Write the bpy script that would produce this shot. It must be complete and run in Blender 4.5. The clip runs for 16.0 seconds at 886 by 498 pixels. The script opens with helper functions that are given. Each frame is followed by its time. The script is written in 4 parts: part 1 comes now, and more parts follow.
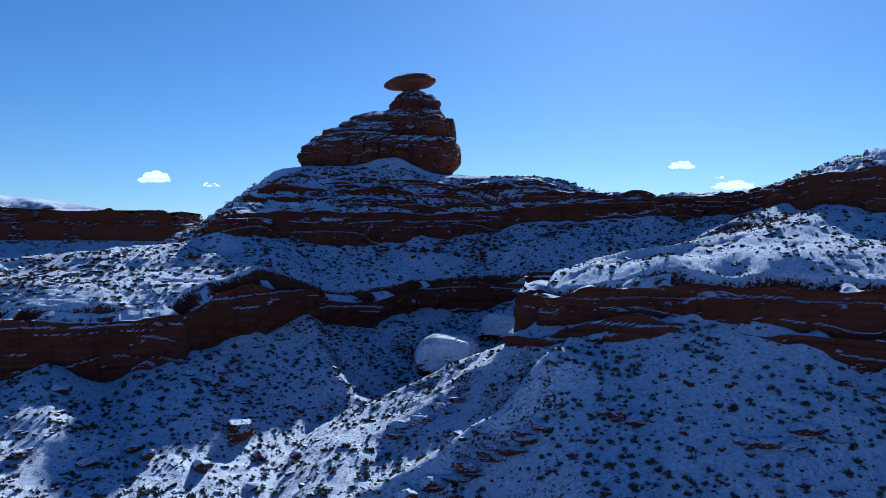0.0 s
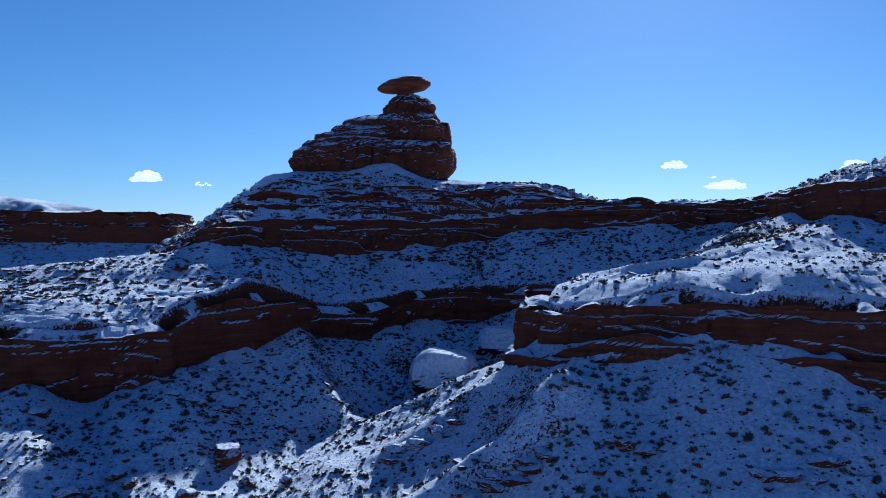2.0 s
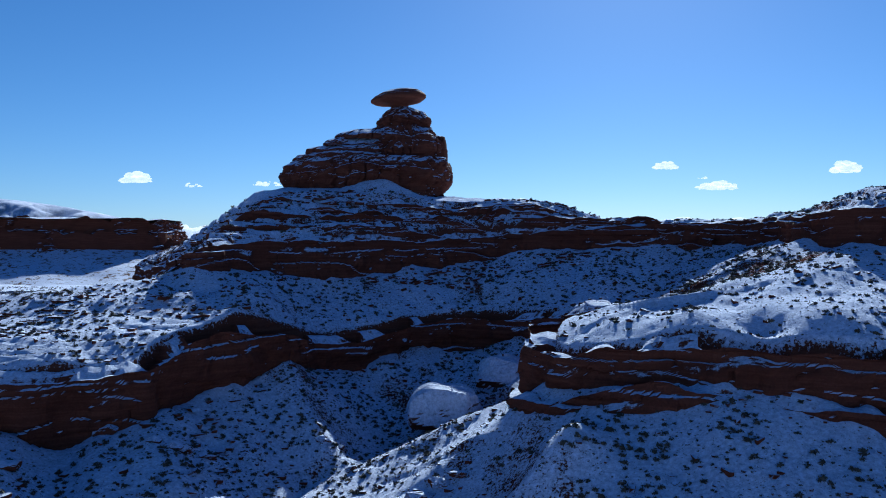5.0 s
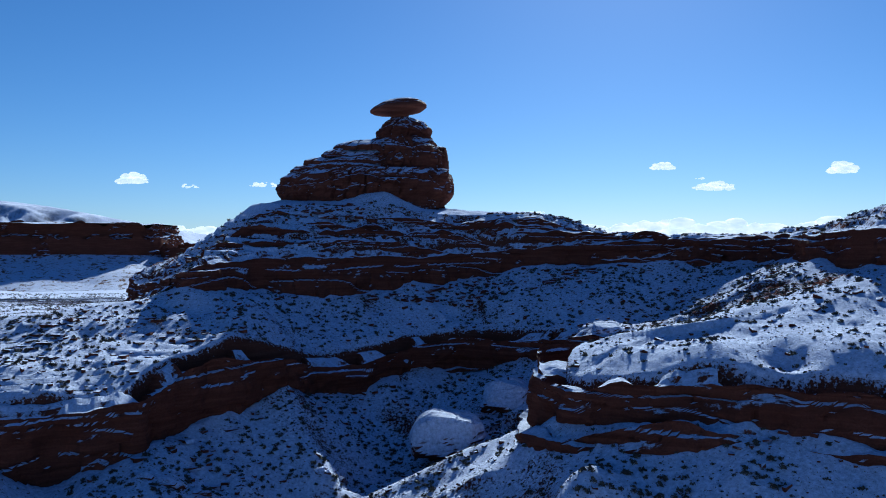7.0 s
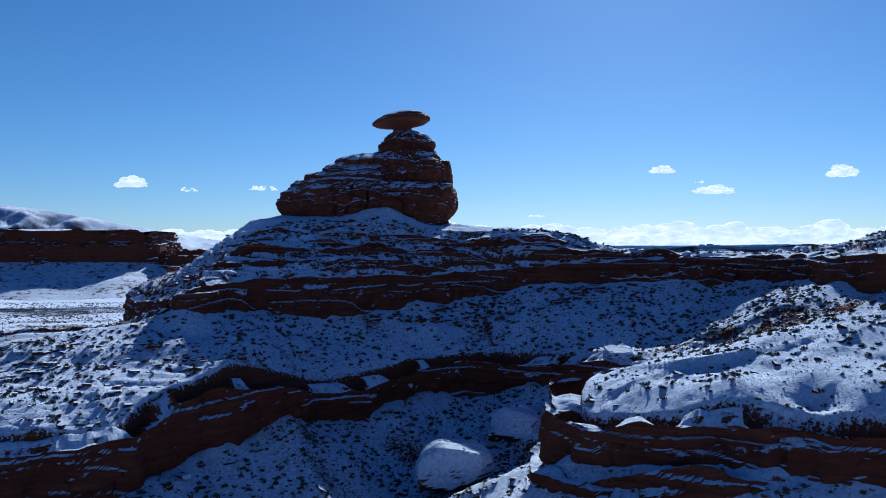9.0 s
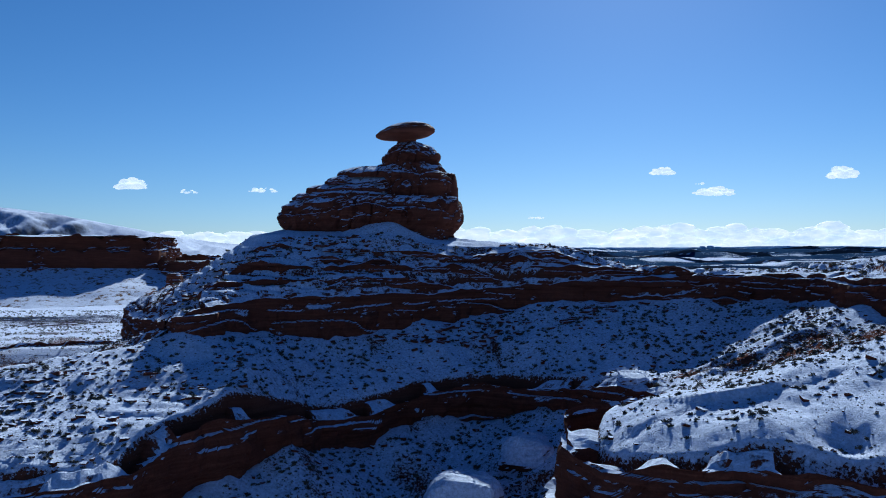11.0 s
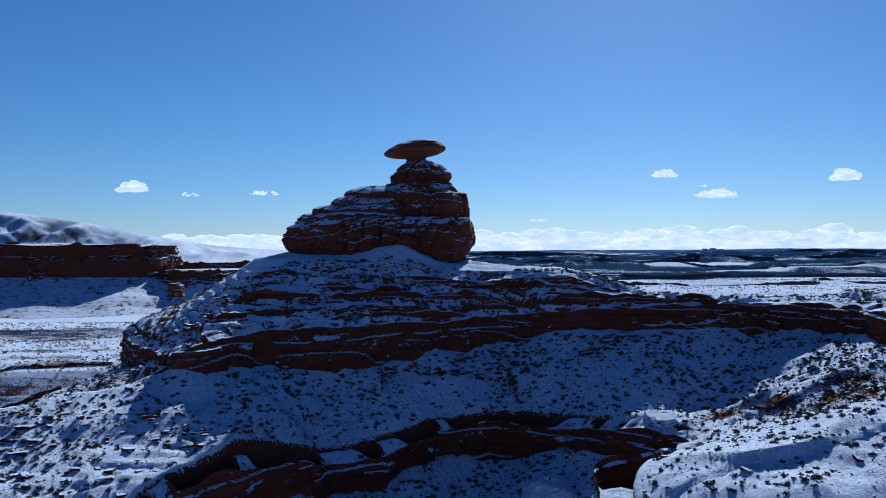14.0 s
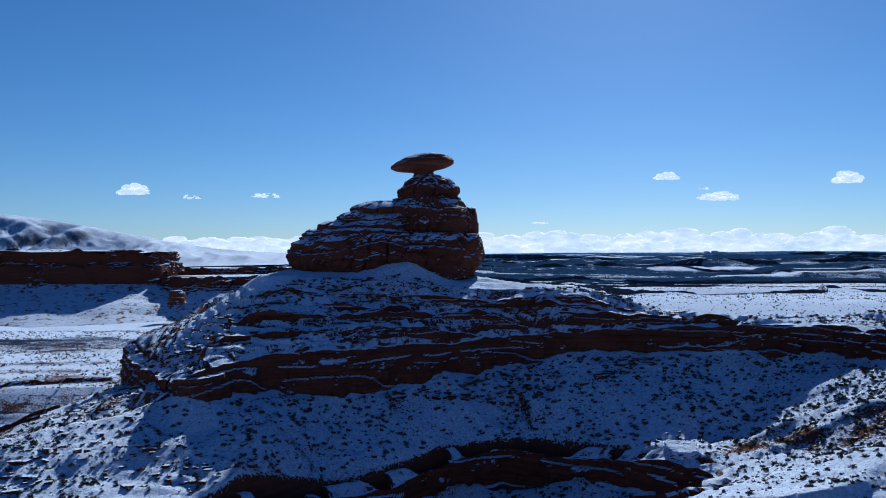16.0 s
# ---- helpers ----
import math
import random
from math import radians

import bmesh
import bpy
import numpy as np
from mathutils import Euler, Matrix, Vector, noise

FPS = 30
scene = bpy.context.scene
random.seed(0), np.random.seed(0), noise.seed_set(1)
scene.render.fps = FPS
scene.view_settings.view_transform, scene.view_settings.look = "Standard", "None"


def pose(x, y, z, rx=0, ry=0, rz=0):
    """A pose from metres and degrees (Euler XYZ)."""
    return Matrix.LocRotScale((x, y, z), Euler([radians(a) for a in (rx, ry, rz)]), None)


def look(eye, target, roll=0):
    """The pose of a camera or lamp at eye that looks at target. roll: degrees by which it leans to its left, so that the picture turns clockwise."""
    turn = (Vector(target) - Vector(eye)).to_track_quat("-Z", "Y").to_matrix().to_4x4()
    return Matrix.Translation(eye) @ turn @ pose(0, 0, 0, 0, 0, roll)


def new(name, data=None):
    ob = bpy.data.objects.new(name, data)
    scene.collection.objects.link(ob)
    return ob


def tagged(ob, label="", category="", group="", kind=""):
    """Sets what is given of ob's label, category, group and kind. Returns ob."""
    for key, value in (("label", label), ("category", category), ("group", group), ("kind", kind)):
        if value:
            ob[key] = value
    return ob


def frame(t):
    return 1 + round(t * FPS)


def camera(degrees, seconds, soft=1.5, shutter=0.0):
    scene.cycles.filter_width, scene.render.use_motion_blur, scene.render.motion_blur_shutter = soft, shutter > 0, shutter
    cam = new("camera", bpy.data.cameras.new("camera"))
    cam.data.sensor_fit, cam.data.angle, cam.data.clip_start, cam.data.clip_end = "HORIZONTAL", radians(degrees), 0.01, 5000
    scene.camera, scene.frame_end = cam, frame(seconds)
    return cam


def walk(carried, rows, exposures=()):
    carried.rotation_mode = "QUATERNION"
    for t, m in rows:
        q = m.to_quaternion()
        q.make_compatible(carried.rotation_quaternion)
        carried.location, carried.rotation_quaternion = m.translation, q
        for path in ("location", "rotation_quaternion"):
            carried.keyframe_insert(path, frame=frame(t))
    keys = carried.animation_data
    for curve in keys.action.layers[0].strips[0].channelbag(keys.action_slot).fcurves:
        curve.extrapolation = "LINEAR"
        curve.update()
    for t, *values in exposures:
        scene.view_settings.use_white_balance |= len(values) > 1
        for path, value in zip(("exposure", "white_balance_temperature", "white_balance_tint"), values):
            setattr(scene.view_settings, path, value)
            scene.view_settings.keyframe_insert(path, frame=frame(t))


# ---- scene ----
cam = camera(58.2, 16.0, soft=1.0)
EXPOSURE, KELVIN, TINT = -0.1, 4600, 6
METRES, EYE, TILT, LEAN, TURN = 60.0, 40.0, 0.0, 0.0, 0.0
ROWS = [
    (0.0, 0.0, 0.0, 0.0, 0.0, 0.0, -0.0),
    (0.5, -0.0032, 0.026, 0.01, -0.13, 0.01, 0.0),
    (1.0, -0.0066, 0.0519, 0.0214, -0.27, -0.02, 0.01),
    (1.5, -0.01, 0.0778, 0.0328, -0.4, -0.04, 0.03),
    (2.0, -0.0132, 0.1035, 0.0459, -0.52, -0.06, 0.02),
    (2.5, -0.0164, 0.1293, 0.06, -0.64, -0.06, 0.04),
    (3.0, -0.0198, 0.1554, 0.0754, -0.76, -0.07, 0.07),
    (3.5, -0.0234, 0.1812, 0.0929, -0.88, -0.08, 0.08),
    (4.0, -0.0278, 0.2065, 0.1111, -0.98, -0.06, 0.09),
    (6.5, -0.0533, 0.3351, 0.204, -1.32, -0.07, 0.14),
    (7.0, -0.0585, 0.3599, 0.2217, -1.36, -0.06, 0.16),
    (7.5, -0.064, 0.3844, 0.2395, -1.39, -0.03, 0.17),
    (8.0, -0.0696, 0.4091, 0.2573, -1.41, 0.03, 0.17),
    (8.5, -0.0753, 0.4334, 0.2749, -1.42, 0.07, 0.18),
    (9.0, -0.0811, 0.4577, 0.2923, -1.42, 0.14, 0.17),
    (11.5, -0.1141, 0.5837, 0.3813, -1.43, 0.24, 0.21),
    (12.0, -0.1216, 0.6091, 0.3984, -1.41, 0.26, 0.22),
    (12.5, -0.1292, 0.6351, 0.4163, -1.39, 0.27, 0.23),
    (13.0, -0.1367, 0.661, 0.4343, -1.38, 0.31, 0.24),
    (13.5, -0.1447, 0.6873, 0.4518, -1.37, 0.31, 0.25),
    (14.0, -0.1521, 0.7126, 0.47, -1.34, 0.34, 0.26),
    (14.5, -0.1596, 0.7387, 0.488, -1.31, 0.36, 0.26),
    (15.0, -0.1679, 0.7642, 0.5056, -1.3, 0.39, 0.26),
    (15.5, -0.1764, 0.7898, 0.5237, -1.28, 0.43, 0.25),
    (16.0, -0.1847, 0.8161, 0.5414, -1.26, 0.48, 0.25),
]
walk(cam, [(t, pose(0, 0, EYE, TILT, LEAN, TURN) @ pose(METRES * x, METRES * y, METRES * z, 90 + pitch, roll, yaw)) for t, x, y, z, yaw, pitch, roll in ROWS],
     exposures=[(0.0, EXPOSURE + 0.16, KELVIN, TINT), (7.0, EXPOSURE, KELVIN, TINT), (16.0, EXPOSURE - 0.25, KELVIN, TINT)])

# ---- light: a backlit winter day, the sun ahead to the right, over the ridge ----
SUN_EL, SUN_AZ = 28.9, 15.0          # degrees above the horizon, and to the right of the way ahead (+y)
world = bpy.data.worlds.new("sky")
scene.world = world
world.use_nodes = True
wn = world.node_tree.nodes
sky = wn.new("ShaderNodeTexSky")
sky.sky_type = "NISHITA"
sky.sun_disc = False
sky.sun_elevation = radians(SUN_EL)
sky.sun_rotation = radians(SUN_AZ)
sky.altitude = 1300
sky.air_density, sky.dust_density, sky.ozone_density = 1.0, 0.4, 3.0
wn["Background"].inputs["Strength"].default_value = 0.066
clear = wn.new("ShaderNodeHueSaturation")       # thin dry air of a high desert: a purer blue
clear.inputs["Saturation"].default_value, clear.inputs["Value"].default_value = 1.10, 1.06
world.node_tree.links.new(sky.outputs["Color"], clear.inputs["Color"])
world.node_tree.links.new(clear.outputs["Color"], wn["Background"].inputs["Color"])
sun = new("sun", bpy.data.lights.new("sun", "SUN"))
sun.data.energy, sun.data.angle, sun.data.color = 10.5, radians(0.53), (1.0, 0.86, 0.57)
SUN_DIR = Vector((math.sin(radians(SUN_AZ)) * math.cos(radians(SUN_EL)), math.cos(radians(SUN_AZ)) * math.cos(radians(SUN_EL)), math.sin(radians(SUN_EL))))
sun.matrix_world = look(SUN_DIR * 600, (0, 0, 0))


# ---- noise ----
def rnd(i, j=0, k=0):
    v = np.sin(np.asarray(i) * 127.1 + np.asarray(j) * 311.7 + np.asarray(k) * 74.7 + 11.3) * 43758.5453
    return v - np.floor(v)


def vnoise(x, y, z=0.0, seed=0):
    """Value noise, -1 to 1."""
    x, y, z = np.broadcast_arrays(np.asarray(x, float), np.asarray(y, float), np.asarray(z, float))
    xi, yi, zi = np.floor(x), np.floor(y), np.floor(z)
    fx, fy, fz = x - xi, y - yi, z - zi
    fx, fy, fz = fx * fx * (3 - 2 * fx), fy * fy * (3 - 2 * fy), fz * fz * (3 - 2 * fz)
    xi, yi, zi = xi % 289, yi % 289, zi % 289
    out = 0
    for a in (0, 1):
        wx = fx if a else 1 - fx
        for b in (0, 1):
            wy = fy if b else 1 - fy
            for c in (0, 1):
                if c and not np.any(fz):
                    continue
                out = out + wx * wy * (fz if c else 1 - fz) * rnd(xi + a, yi + b, zi + c + seed * 17)
    return out * 2 - 1


def fbm(x, y, z=0.0, octaves=4, seed=0):
    total, amp = 0, 1.0
    for o in range(octaves):
        total = total + amp * vnoise(x * 2 ** o, y * 2 ** o, np.asarray(z) * 2 ** o, seed + o)
        amp *= 0.5
    return total


def ridged(x, y, octaves=3, seed=0):
    total, amp = 0, 1.0
    for o in range(octaves):
        total = total + amp * (1 - 2 * np.sqrt(vnoise(x * 2 ** o, y * 2 ** o, 0.0, seed + o) ** 2 + 0.02))
        amp *= 0.5
    return total


def step(a, b, x):
    t = np.clip((x - a) / (b - a), 0, 1)
    return t * t * (3 - 2 * t)


def strata(s, z, seed, thick=1.3, deep=0.9, width=4.0):
    """How far beds of rock stand out of a face, at s along it and height z: beds of uneven depth, broken into blocks."""
    zz = z / thick + 0.8 * vnoise(s / 26.0, z * 0.05, 0.0, seed) + 0.3 * vnoise(s / 7.0, z * 0.3, 0.0, seed + 5) + 0.35 * vnoise(z / 5.0, s / 60.0, 0.0, seed + 3)
    bed = np.floor(zz)
    f = zz - bed
    w = width * (0.6 + 1.1 * rnd(bed, seed, 5))
    ss = s / w + rnd(bed, seed, 6) * 20 + 0.2 * vnoise(s / 3.0, z / 2.0, 0.0, seed + 1)
    block = np.floor(ss)
    g = ss - block
    d = deep * (rnd(bed, seed, 1) - 0.4) + deep * 0.55 * (rnd(bed, block, seed) - 0.5)
    d = d - deep * 0.45 * (1 - step(0.0, 0.2, f)) * (rnd(bed, seed, 2) > 0.35)
    d = d - 0.25 * deep * (1 - step(0.0, 0.08, np.minimum(g, 1 - g)))
    return d + 0.35 * deep * fbm(s / 5.0, z / 3.0, 0.0, 3, seed + 7)


# ---- plan: lines of x, y and heights ----
def smooth_line(points, n=6, closed=False):
    p = np.array(points, float)
    q = np.vstack([p[-1:], p, p[:2]]) if closed else np.vstack([2 * p[0] - p[1], p, 2 * p[-1] - p[-2]])
    out = []
    for i in range(1, len(q) - 2):
        for t in np.arange(n) / n:
            a, b, c, d = q[i - 1:i + 3]
            out.append(0.5 * (2 * b + (c - a) * t + (2 * a - 5 * b + 4 * c - d) * t * t + (3 * b - a - 3 * c + d) * t ** 3))
    out.append(p[0] if closed else p[-1])
    return np.array(out)


def nearest(line, x, y):
    """Distance to a line, its other columns there, and the length along it."""
    best = np.full(x.shape, 1e18)
    cols = [np.zeros(x.shape) for _ in range(line.shape[1] - 2)]
    along = np.zeros(x.shape)
    run = 0.0
    for a, b in zip(line[:-1], line[1:]):
        v = b[:2] - a[:2]
        ll = max(float(v @ v), 1e-9)
        t = np.clip(((x - a[0]) * v[0] + (y - a[1]) * v[1]) / ll, 0, 1)
        d = (x - a[0] - t * v[0]) ** 2 + (y - a[1] - t * v[1]) ** 2
        m = d < best
        best = np.where(m, d, best)
        for k in range(len(cols)):
            cols[k] = np.where(m, a[k + 2] + t * (b[k + 2] - a[k + 2]), cols[k])
        along = np.where(m, run + t * math.sqrt(ll), along)
        run += math.sqrt(ll)
    return np.sqrt(best), cols, along


def inside(poly, x, y):
    res = np.zeros(x.shape, bool)
    px, py = poly[:, 0], poly[:, 1]
    j = len(poly) - 1
    for i in range(len(poly)):
        if py[i] != py[j]:
            hit = ((py[i] > y) != (py[j] > y)) & (x < (px[j] - px[i]) * (y - py[i]) / (py[j] - py[i]) + px[i])
            res ^= hit
        j = i
    return res


# rim of the lower cliff round the alcove: x, y, top, foot
LOWER = smooth_line([(-420, 120, 24, 16), (-190, 146, 26, 17), (-115, 154, 26.5, 16), (-92, 153, 26.5, 15.5), (-74, 151.5, 26, 15.5), (-63, 156, 26, 15.5), (-54.5, 160, 26.3, 16),
                     (-51.5, 168, 28.5, 18.5), (-46, 176, 31.5, 20.5), (-41, 182, 31.5, 21.5), (-33, 192, 29.5, 22), (-25, 203, 26.5, 19.5), (-13, 213, 27.5, 22.5),
                     (-3, 219, 29.5, 24), (9, 220, 31, 26), (21, 212, 31.5, 27), (33, 199, 33.5, 26), (39, 188, 33.5, 25), (33, 175, 35, 24.5),
                     (23, 168, 35, 24), (18, 158, 33, 23.5), (18, 148, 31.5, 23.5), (27, 139, 33, 28), (43, 133, 34, 28.6), (58, 126, 33.5, 27.6), (80, 120, 33.5, 27.4),
                     (130, 112, 34, 27), (420, 60, 34, 22)])
# rim of the upper cliff, right round the mesa: x, y, top, foot
UPPER_PLAN = [(-62, 214, 47, 44), (-57, 211, 49, 44), (-50, 220, 50.5, 43.2), (-40, 228, 51, 42.8), (-27, 233.5, 51, 40.6), (-12, 241, 51, 43), (0, 248, 51, 44.5), (11, 252, 52, 45.2),
              (22, 249, 52.5, 46.8), (34, 246, 53.5, 48.2), (48, 242, 54.5, 48.8), (64, 237, 55.5, 49.8), (80, 231, 56, 50.2), (84, 218, 56, 50.4), (83, 203, 56, 50.4),
              (82, 190, 56.2, 50.4), (84, 177, 57, 49.5), (99, 168, 58, 48), (150, 160, 60, 48), (215, 190, 60, 46), (190, 262, 58, 44), (110, 262, 55.5, 44),
              (60, 262, 54.5, 42), (34, 290, 55, 42), (0, 330, 56, 42), (-45, 335, 56, 42), (-95, 346, 46, 39), (-112, 322, 44, 38), (-99, 290, 41.5, 38.8), (-86, 262, 43, 40), (-76, 242, 44.5, 41.6), (-67, 224, 46, 43.2)]
UPPER = smooth_line(UPPER_PLAN, closed=True)
FRONT_END = 6 * 17                    # the part of that rim which faces the alcove
U_FRONT = float(np.sum(np.hypot(*np.diff(UPPER[:FRONT_END + 1, :2], axis=0).T)))
# foot of the tower, with its snowy tail along the ridge: x, y, height
CROWN = smooth_line([(-60, 285, 67), (-52, 268, 67.5), (-32, 260, 66), (-8, 260, 64), (10, 263, 63.5), (30, 256, 63), (46, 256, 59.5), (30, 272, 61.5),
                     (14, 286, 64.5), (0, 306, 66), (-30, 314, 66), (-56, 306, 66)], closed=True)
BUTTE = smooth_line([(108, 214, 62), (101, 203, 62.5), (100, 192, 63), (111, 181, 64), (160, 176, 66), (190, 200, 66), (170, 235, 63), (124, 230, 62)], closed=True)
WASH = smooth_line([(4, 209, 19), (-3, 196, 12), (-9, 184, 8), (-17, 170, 6.2), (-25, 158, 4.8), (-28, 140, 2), (-26, 115, -2), (-18, 80, -6), (0, -60, -12), (60, -500, -14)])
RIDGES = [(smooth_line([(19, 148), (7, 147), (-8, 142)]), 1.2, 3.8), (smooth_line([(17, 126), (10, 122), (2, 120), (-10, 115)]), 5.0, 5.0),
          (smooth_line([(-33, 189), (-27, 178), (-21, 168)]), 4.0, 5.0), (smooth_line([(-50, 164), (-47, 152), (-42, 143)]), 2.5, 5.0),
          (smooth_line([(-75, 154), (-70, 140), (-60, 126)]), 2.5, 6.0)]
VALLEY = np.array([(-67, 214), (-84, 206), (-110, 196), (-200, 176), (-700, 120), (-1500, 120), (-1500, 1500), (-82, 1500), (-79, 300), (-78, 240)], float)
L_POLY = np.vstack([LOWER[:, :2], [(3000, 0), (5000, 5000), (-5000, 5000), (-3000, 60)]])


def height(x, y):
    """The ground's height and how bare of snow it lies (0 to 1)."""
    x, y = np.asarray(x, float), np.asarray(y, float)
    wx = x + 1.2 * vnoise(x / 7, y / 7, 0.0, 41)
    wy = y + 1.2 * vnoise(x / 7, y / 7, 0.0, 42)
    dl, (ltop, lfoot), sl = nearest(LOWER, x, y)
    du, (utop, ufoot), su = nearest(UPPER, x, y)
    dc, (ctop,), sc = nearest(CROWN, x, y)
    db, (btop,), sb = nearest(BUTTE, x, y)
    dw, (wz,), sw = nearest(WASH, x, y)
    ufoot = ufoot + 0.9 * ridged(su / 15.0, su * 0 + 1.5, 2, 6) - 0.2
    in_l, in_u, in_c, in_b = inside(L_POLY, x, y), inside(UPPER, x, y), inside(CROWN, x, y), inside(BUTTE, x, y)
    bare = 0.25 * fbm(x / 9, y / 9, 0.0, 4, 71)
    # talus below the lower cliff, cut by gullies
    f = dw / (dw + dl + 1e-6)
    foot = lfoot + 2.2 * ridged(sl / 21.0, sl * 0 + 2.5, 2, 4) - 0.6 + 1.0 * step(10, 25, x)
    talus = wz + (foot - wz) * f ** (1.05 + 0.75 * step(-22, -8, x) * step(165, 150, y) * step(20, 6, x) + 0.35 * step(-22, -8, x) * step(165, 175, y))
    lower = np.minimum(talus, foot - 0.58 * np.minimum(dl, 60))
    talus = talus + (lower - talus) * step(4, 34, x)
    belly = np.clip(4 * f * (1 - f), 0, 1)
    talus = talus + belly * 1.3 * ridged(sl / 13.0 + 0.3 * vnoise(x / 20, y / 20), dl / 60.0, 2, 5)
    for line, up, wide in RIDGES:
        dr, _, _ = nearest(np.column_stack([line]), x, y)
        talus = talus + up * np.exp(-(dr / wide) ** 2)
    far_front = step(150, 400, np.hypot(x, y - 180))
    talus = talus * (1 - far_front) + (wz + 8 + 3 * fbm(x / 90, y / 90, 0.0, 3, 9)) * far_front * (dl > 4) + talus * far_front * (dl <= 4)
    # bench and slope between the two cliffs
    w = dl / (dl + du + 1e-6)
    left = step(-25, -50, x)
    slope = ltop + (ufoot - ltop) * w ** (0.9 - 0.40 * left + 0.6 * step(42, 58, x) * step(185, 205, y))
    df, (ftop, _), _ = nearest(LOWER[:37], x, y)
    rise = np.where(df < 11, 0.44 * df, 4.84 + 0.22 * (df - 11))
    cap = np.maximum(ftop + 0.6 + rise + 0.5 * vnoise(x / 16, y / 9, 0.0, 17), ufoot - 0.62 * du)
    slope = slope + (np.minimum(slope, cap) - slope) * left
    # snowy domes with a gully between them behind the rim
    for cx, cy, up, wide in ((40, 142, 2.4, 7.0), (60, 135, 2.4, 8.0), (28, 152, 1.2, 5.0), (50, 138, -2.2, 3.4), (84, 128, 1.8, 9.0), (-68, 158, 1.2, 6.0), (47, 207, -3.2, 9.0), (36, 203, 0.8, 4.0)):
        slope = slope + up * np.exp(-((x - cx) ** 2 + (y - cy) ** 2) / wide ** 2)
    slope = slope + np.clip(4 * w * (1 - w), 0, 1) * (0.9 * ridged(su / 9.0 + 0.4 * vnoise(x / 15, y / 15), w * 1.5, 2, 15) + 0.5 * fbm(x / 14, y / 14, 0.0, 3, 16))
    # thin ledges step down the outer part of the benches
    wob = 0.7 * vnoise(x / 22, y / 22, 0.0, 19) + 0.55 * fbm(x / 8, y / 6, 0.0, 4, 22)
    ledge = 0.85
    lv = slope / ledge + wob
    terr = (np.floor(lv) + step(0.62, 0.95, lv - np.floor(lv)) - wob) * ledge
    smooth_bench = step(15, 30, x) * step(180, 165, y)
    band = np.exp(-((dl - 9.0 - 4 * vnoise(x / 14, y / 14, 0.0, 23)) / 5.0) ** 2)
    tw = np.clip(0.85 * (1 - left) * (1 - step(0.2, 0.5, w)) * step(-0.2, 0.4, fbm(x / 13, y / 13, 0.0, 3, 21)) * (1 - 0.75 * smooth_bench) + left * band, 0, 1)
    slope = slope * (1 - tw) + terr * tw
    back = su > U_FRONT
    slope = np.where(back, 27 + (ufoot - 27) * np.exp(-du / 45.0), slope)
    # side valley to the left of the mesa
    dv, _, _ = nearest(np.vstack([VALLEY, VALLEY[:1]]), x, y)
    iv = inside(VALLEY, x, y)
    vdrop = 41 - 0.34 * dv
    vw = 0.5 * vnoise(x / 40, y / 40, 0.0, 25) + 0.3 * fbm(x / 9, y / 9, 0.0, 3, 27)
    vl = vdrop / 2.6 + vw
    vdrop = vdrop * 0.35 + 0.65 * (np.floor(vl) + step(0.5, 0.85, vl - np.floor(vl)) - vw) * 2.6
    floor = 27 - 0.014 * np.clip(y - 330, 0, 500) - 0.5 * np.clip(332 + 0.1 * (x + 150) - y, 0, 34) + 1.2 * fbm(x / 60, y / 60, 0.0, 3, 26)
    fl = floor / 2.2
    vdrop = np.maximum(vdrop, (np.floor(fl) + step(0.6, 0.95, fl - np.floor(fl))) * 2.2)
    slope = np.where(iv, np.minimum(slope, vdrop), slope)
    # top of the mesa: ledges up to the foot of the tower and to the butte's cap
    kc = du / (du + dc + 1e-6)
    kb = du / (du + db + 1e-6)
    top_c = np.where(in_c, ctop + 1.5 * step(0, 12, dc), utop + (ctop - utop) * kc ** 0.9)
    top_b = np.where(in_b, btop + 1.2 * step(0, 10, db), utop + (btop - utop) * kb ** 1.1)
    top_c = top_c + 5.0 * np.exp(-((x + 17) / 10) ** 2 - ((y - 268) / 6.5) ** 2)
    near_b = step(75, 90, x)
    top = top_c * (1 - near_b) + top_b * near_b
    wob = 0.5 * vnoise(x / 30, y / 30, 0.0, 31) + 0.45 * fbm(x / 9, y / 7, 0.0, 4, 32)
    tl = top / 2.1 + wob
    tt = (np.floor(tl) + step(0.6, 0.85, tl - np.floor(tl)) - wob) * 2.1
    ledgy = 0.8 * (1 - step(0.75, 0.95, kc)) * ~in_c
    top = top * (1 - ledgy) + tt * ledgy
    # cliffs
    z_low = np.where(in_l, foot + (slope - foot) * step(1.0, 3.2, dl), talus)
    z = np.where(in_u, ufoot + (top - ufoot) * step(1.0, 3.2, du), z_low)
    # open country
    r = np.hypot(x, y - 200)
    plain = 46 - 6 * step(300, 900, r) * step(0, 200, x) + 28 * step(900, 4800, r) + (2.5 + 11 * step(600, 1600, r)) * fbm(x / 300, y / 80, 0.0, 6, 51)
    plain = plain + (20 + 44 * step(650, 4800, r) + 1.5 * fbm(x / 60, y / 40, 0.0, 3, 52) - plain) * step(-30, -120, x + 0.16 * (y - 330))
    pl = plain / 5.0
    plain = plain * 0.35 + (np.floor(pl) + step(0.7, 0.95, pl - np.floor(pl))) * 5.0 * 0.65
    beyond = step(60, 260, np.where(in_u, 0, du)) * step(230, 330, y) + step(330, 620, r) * step(0, 200, y)
    beyond = np.clip(beyond, 0, 1)
    z = z * (1 - beyond) + plain * beyond
    # roughness
    fine = np.clip(1.2 - r / 500, 0, 1)
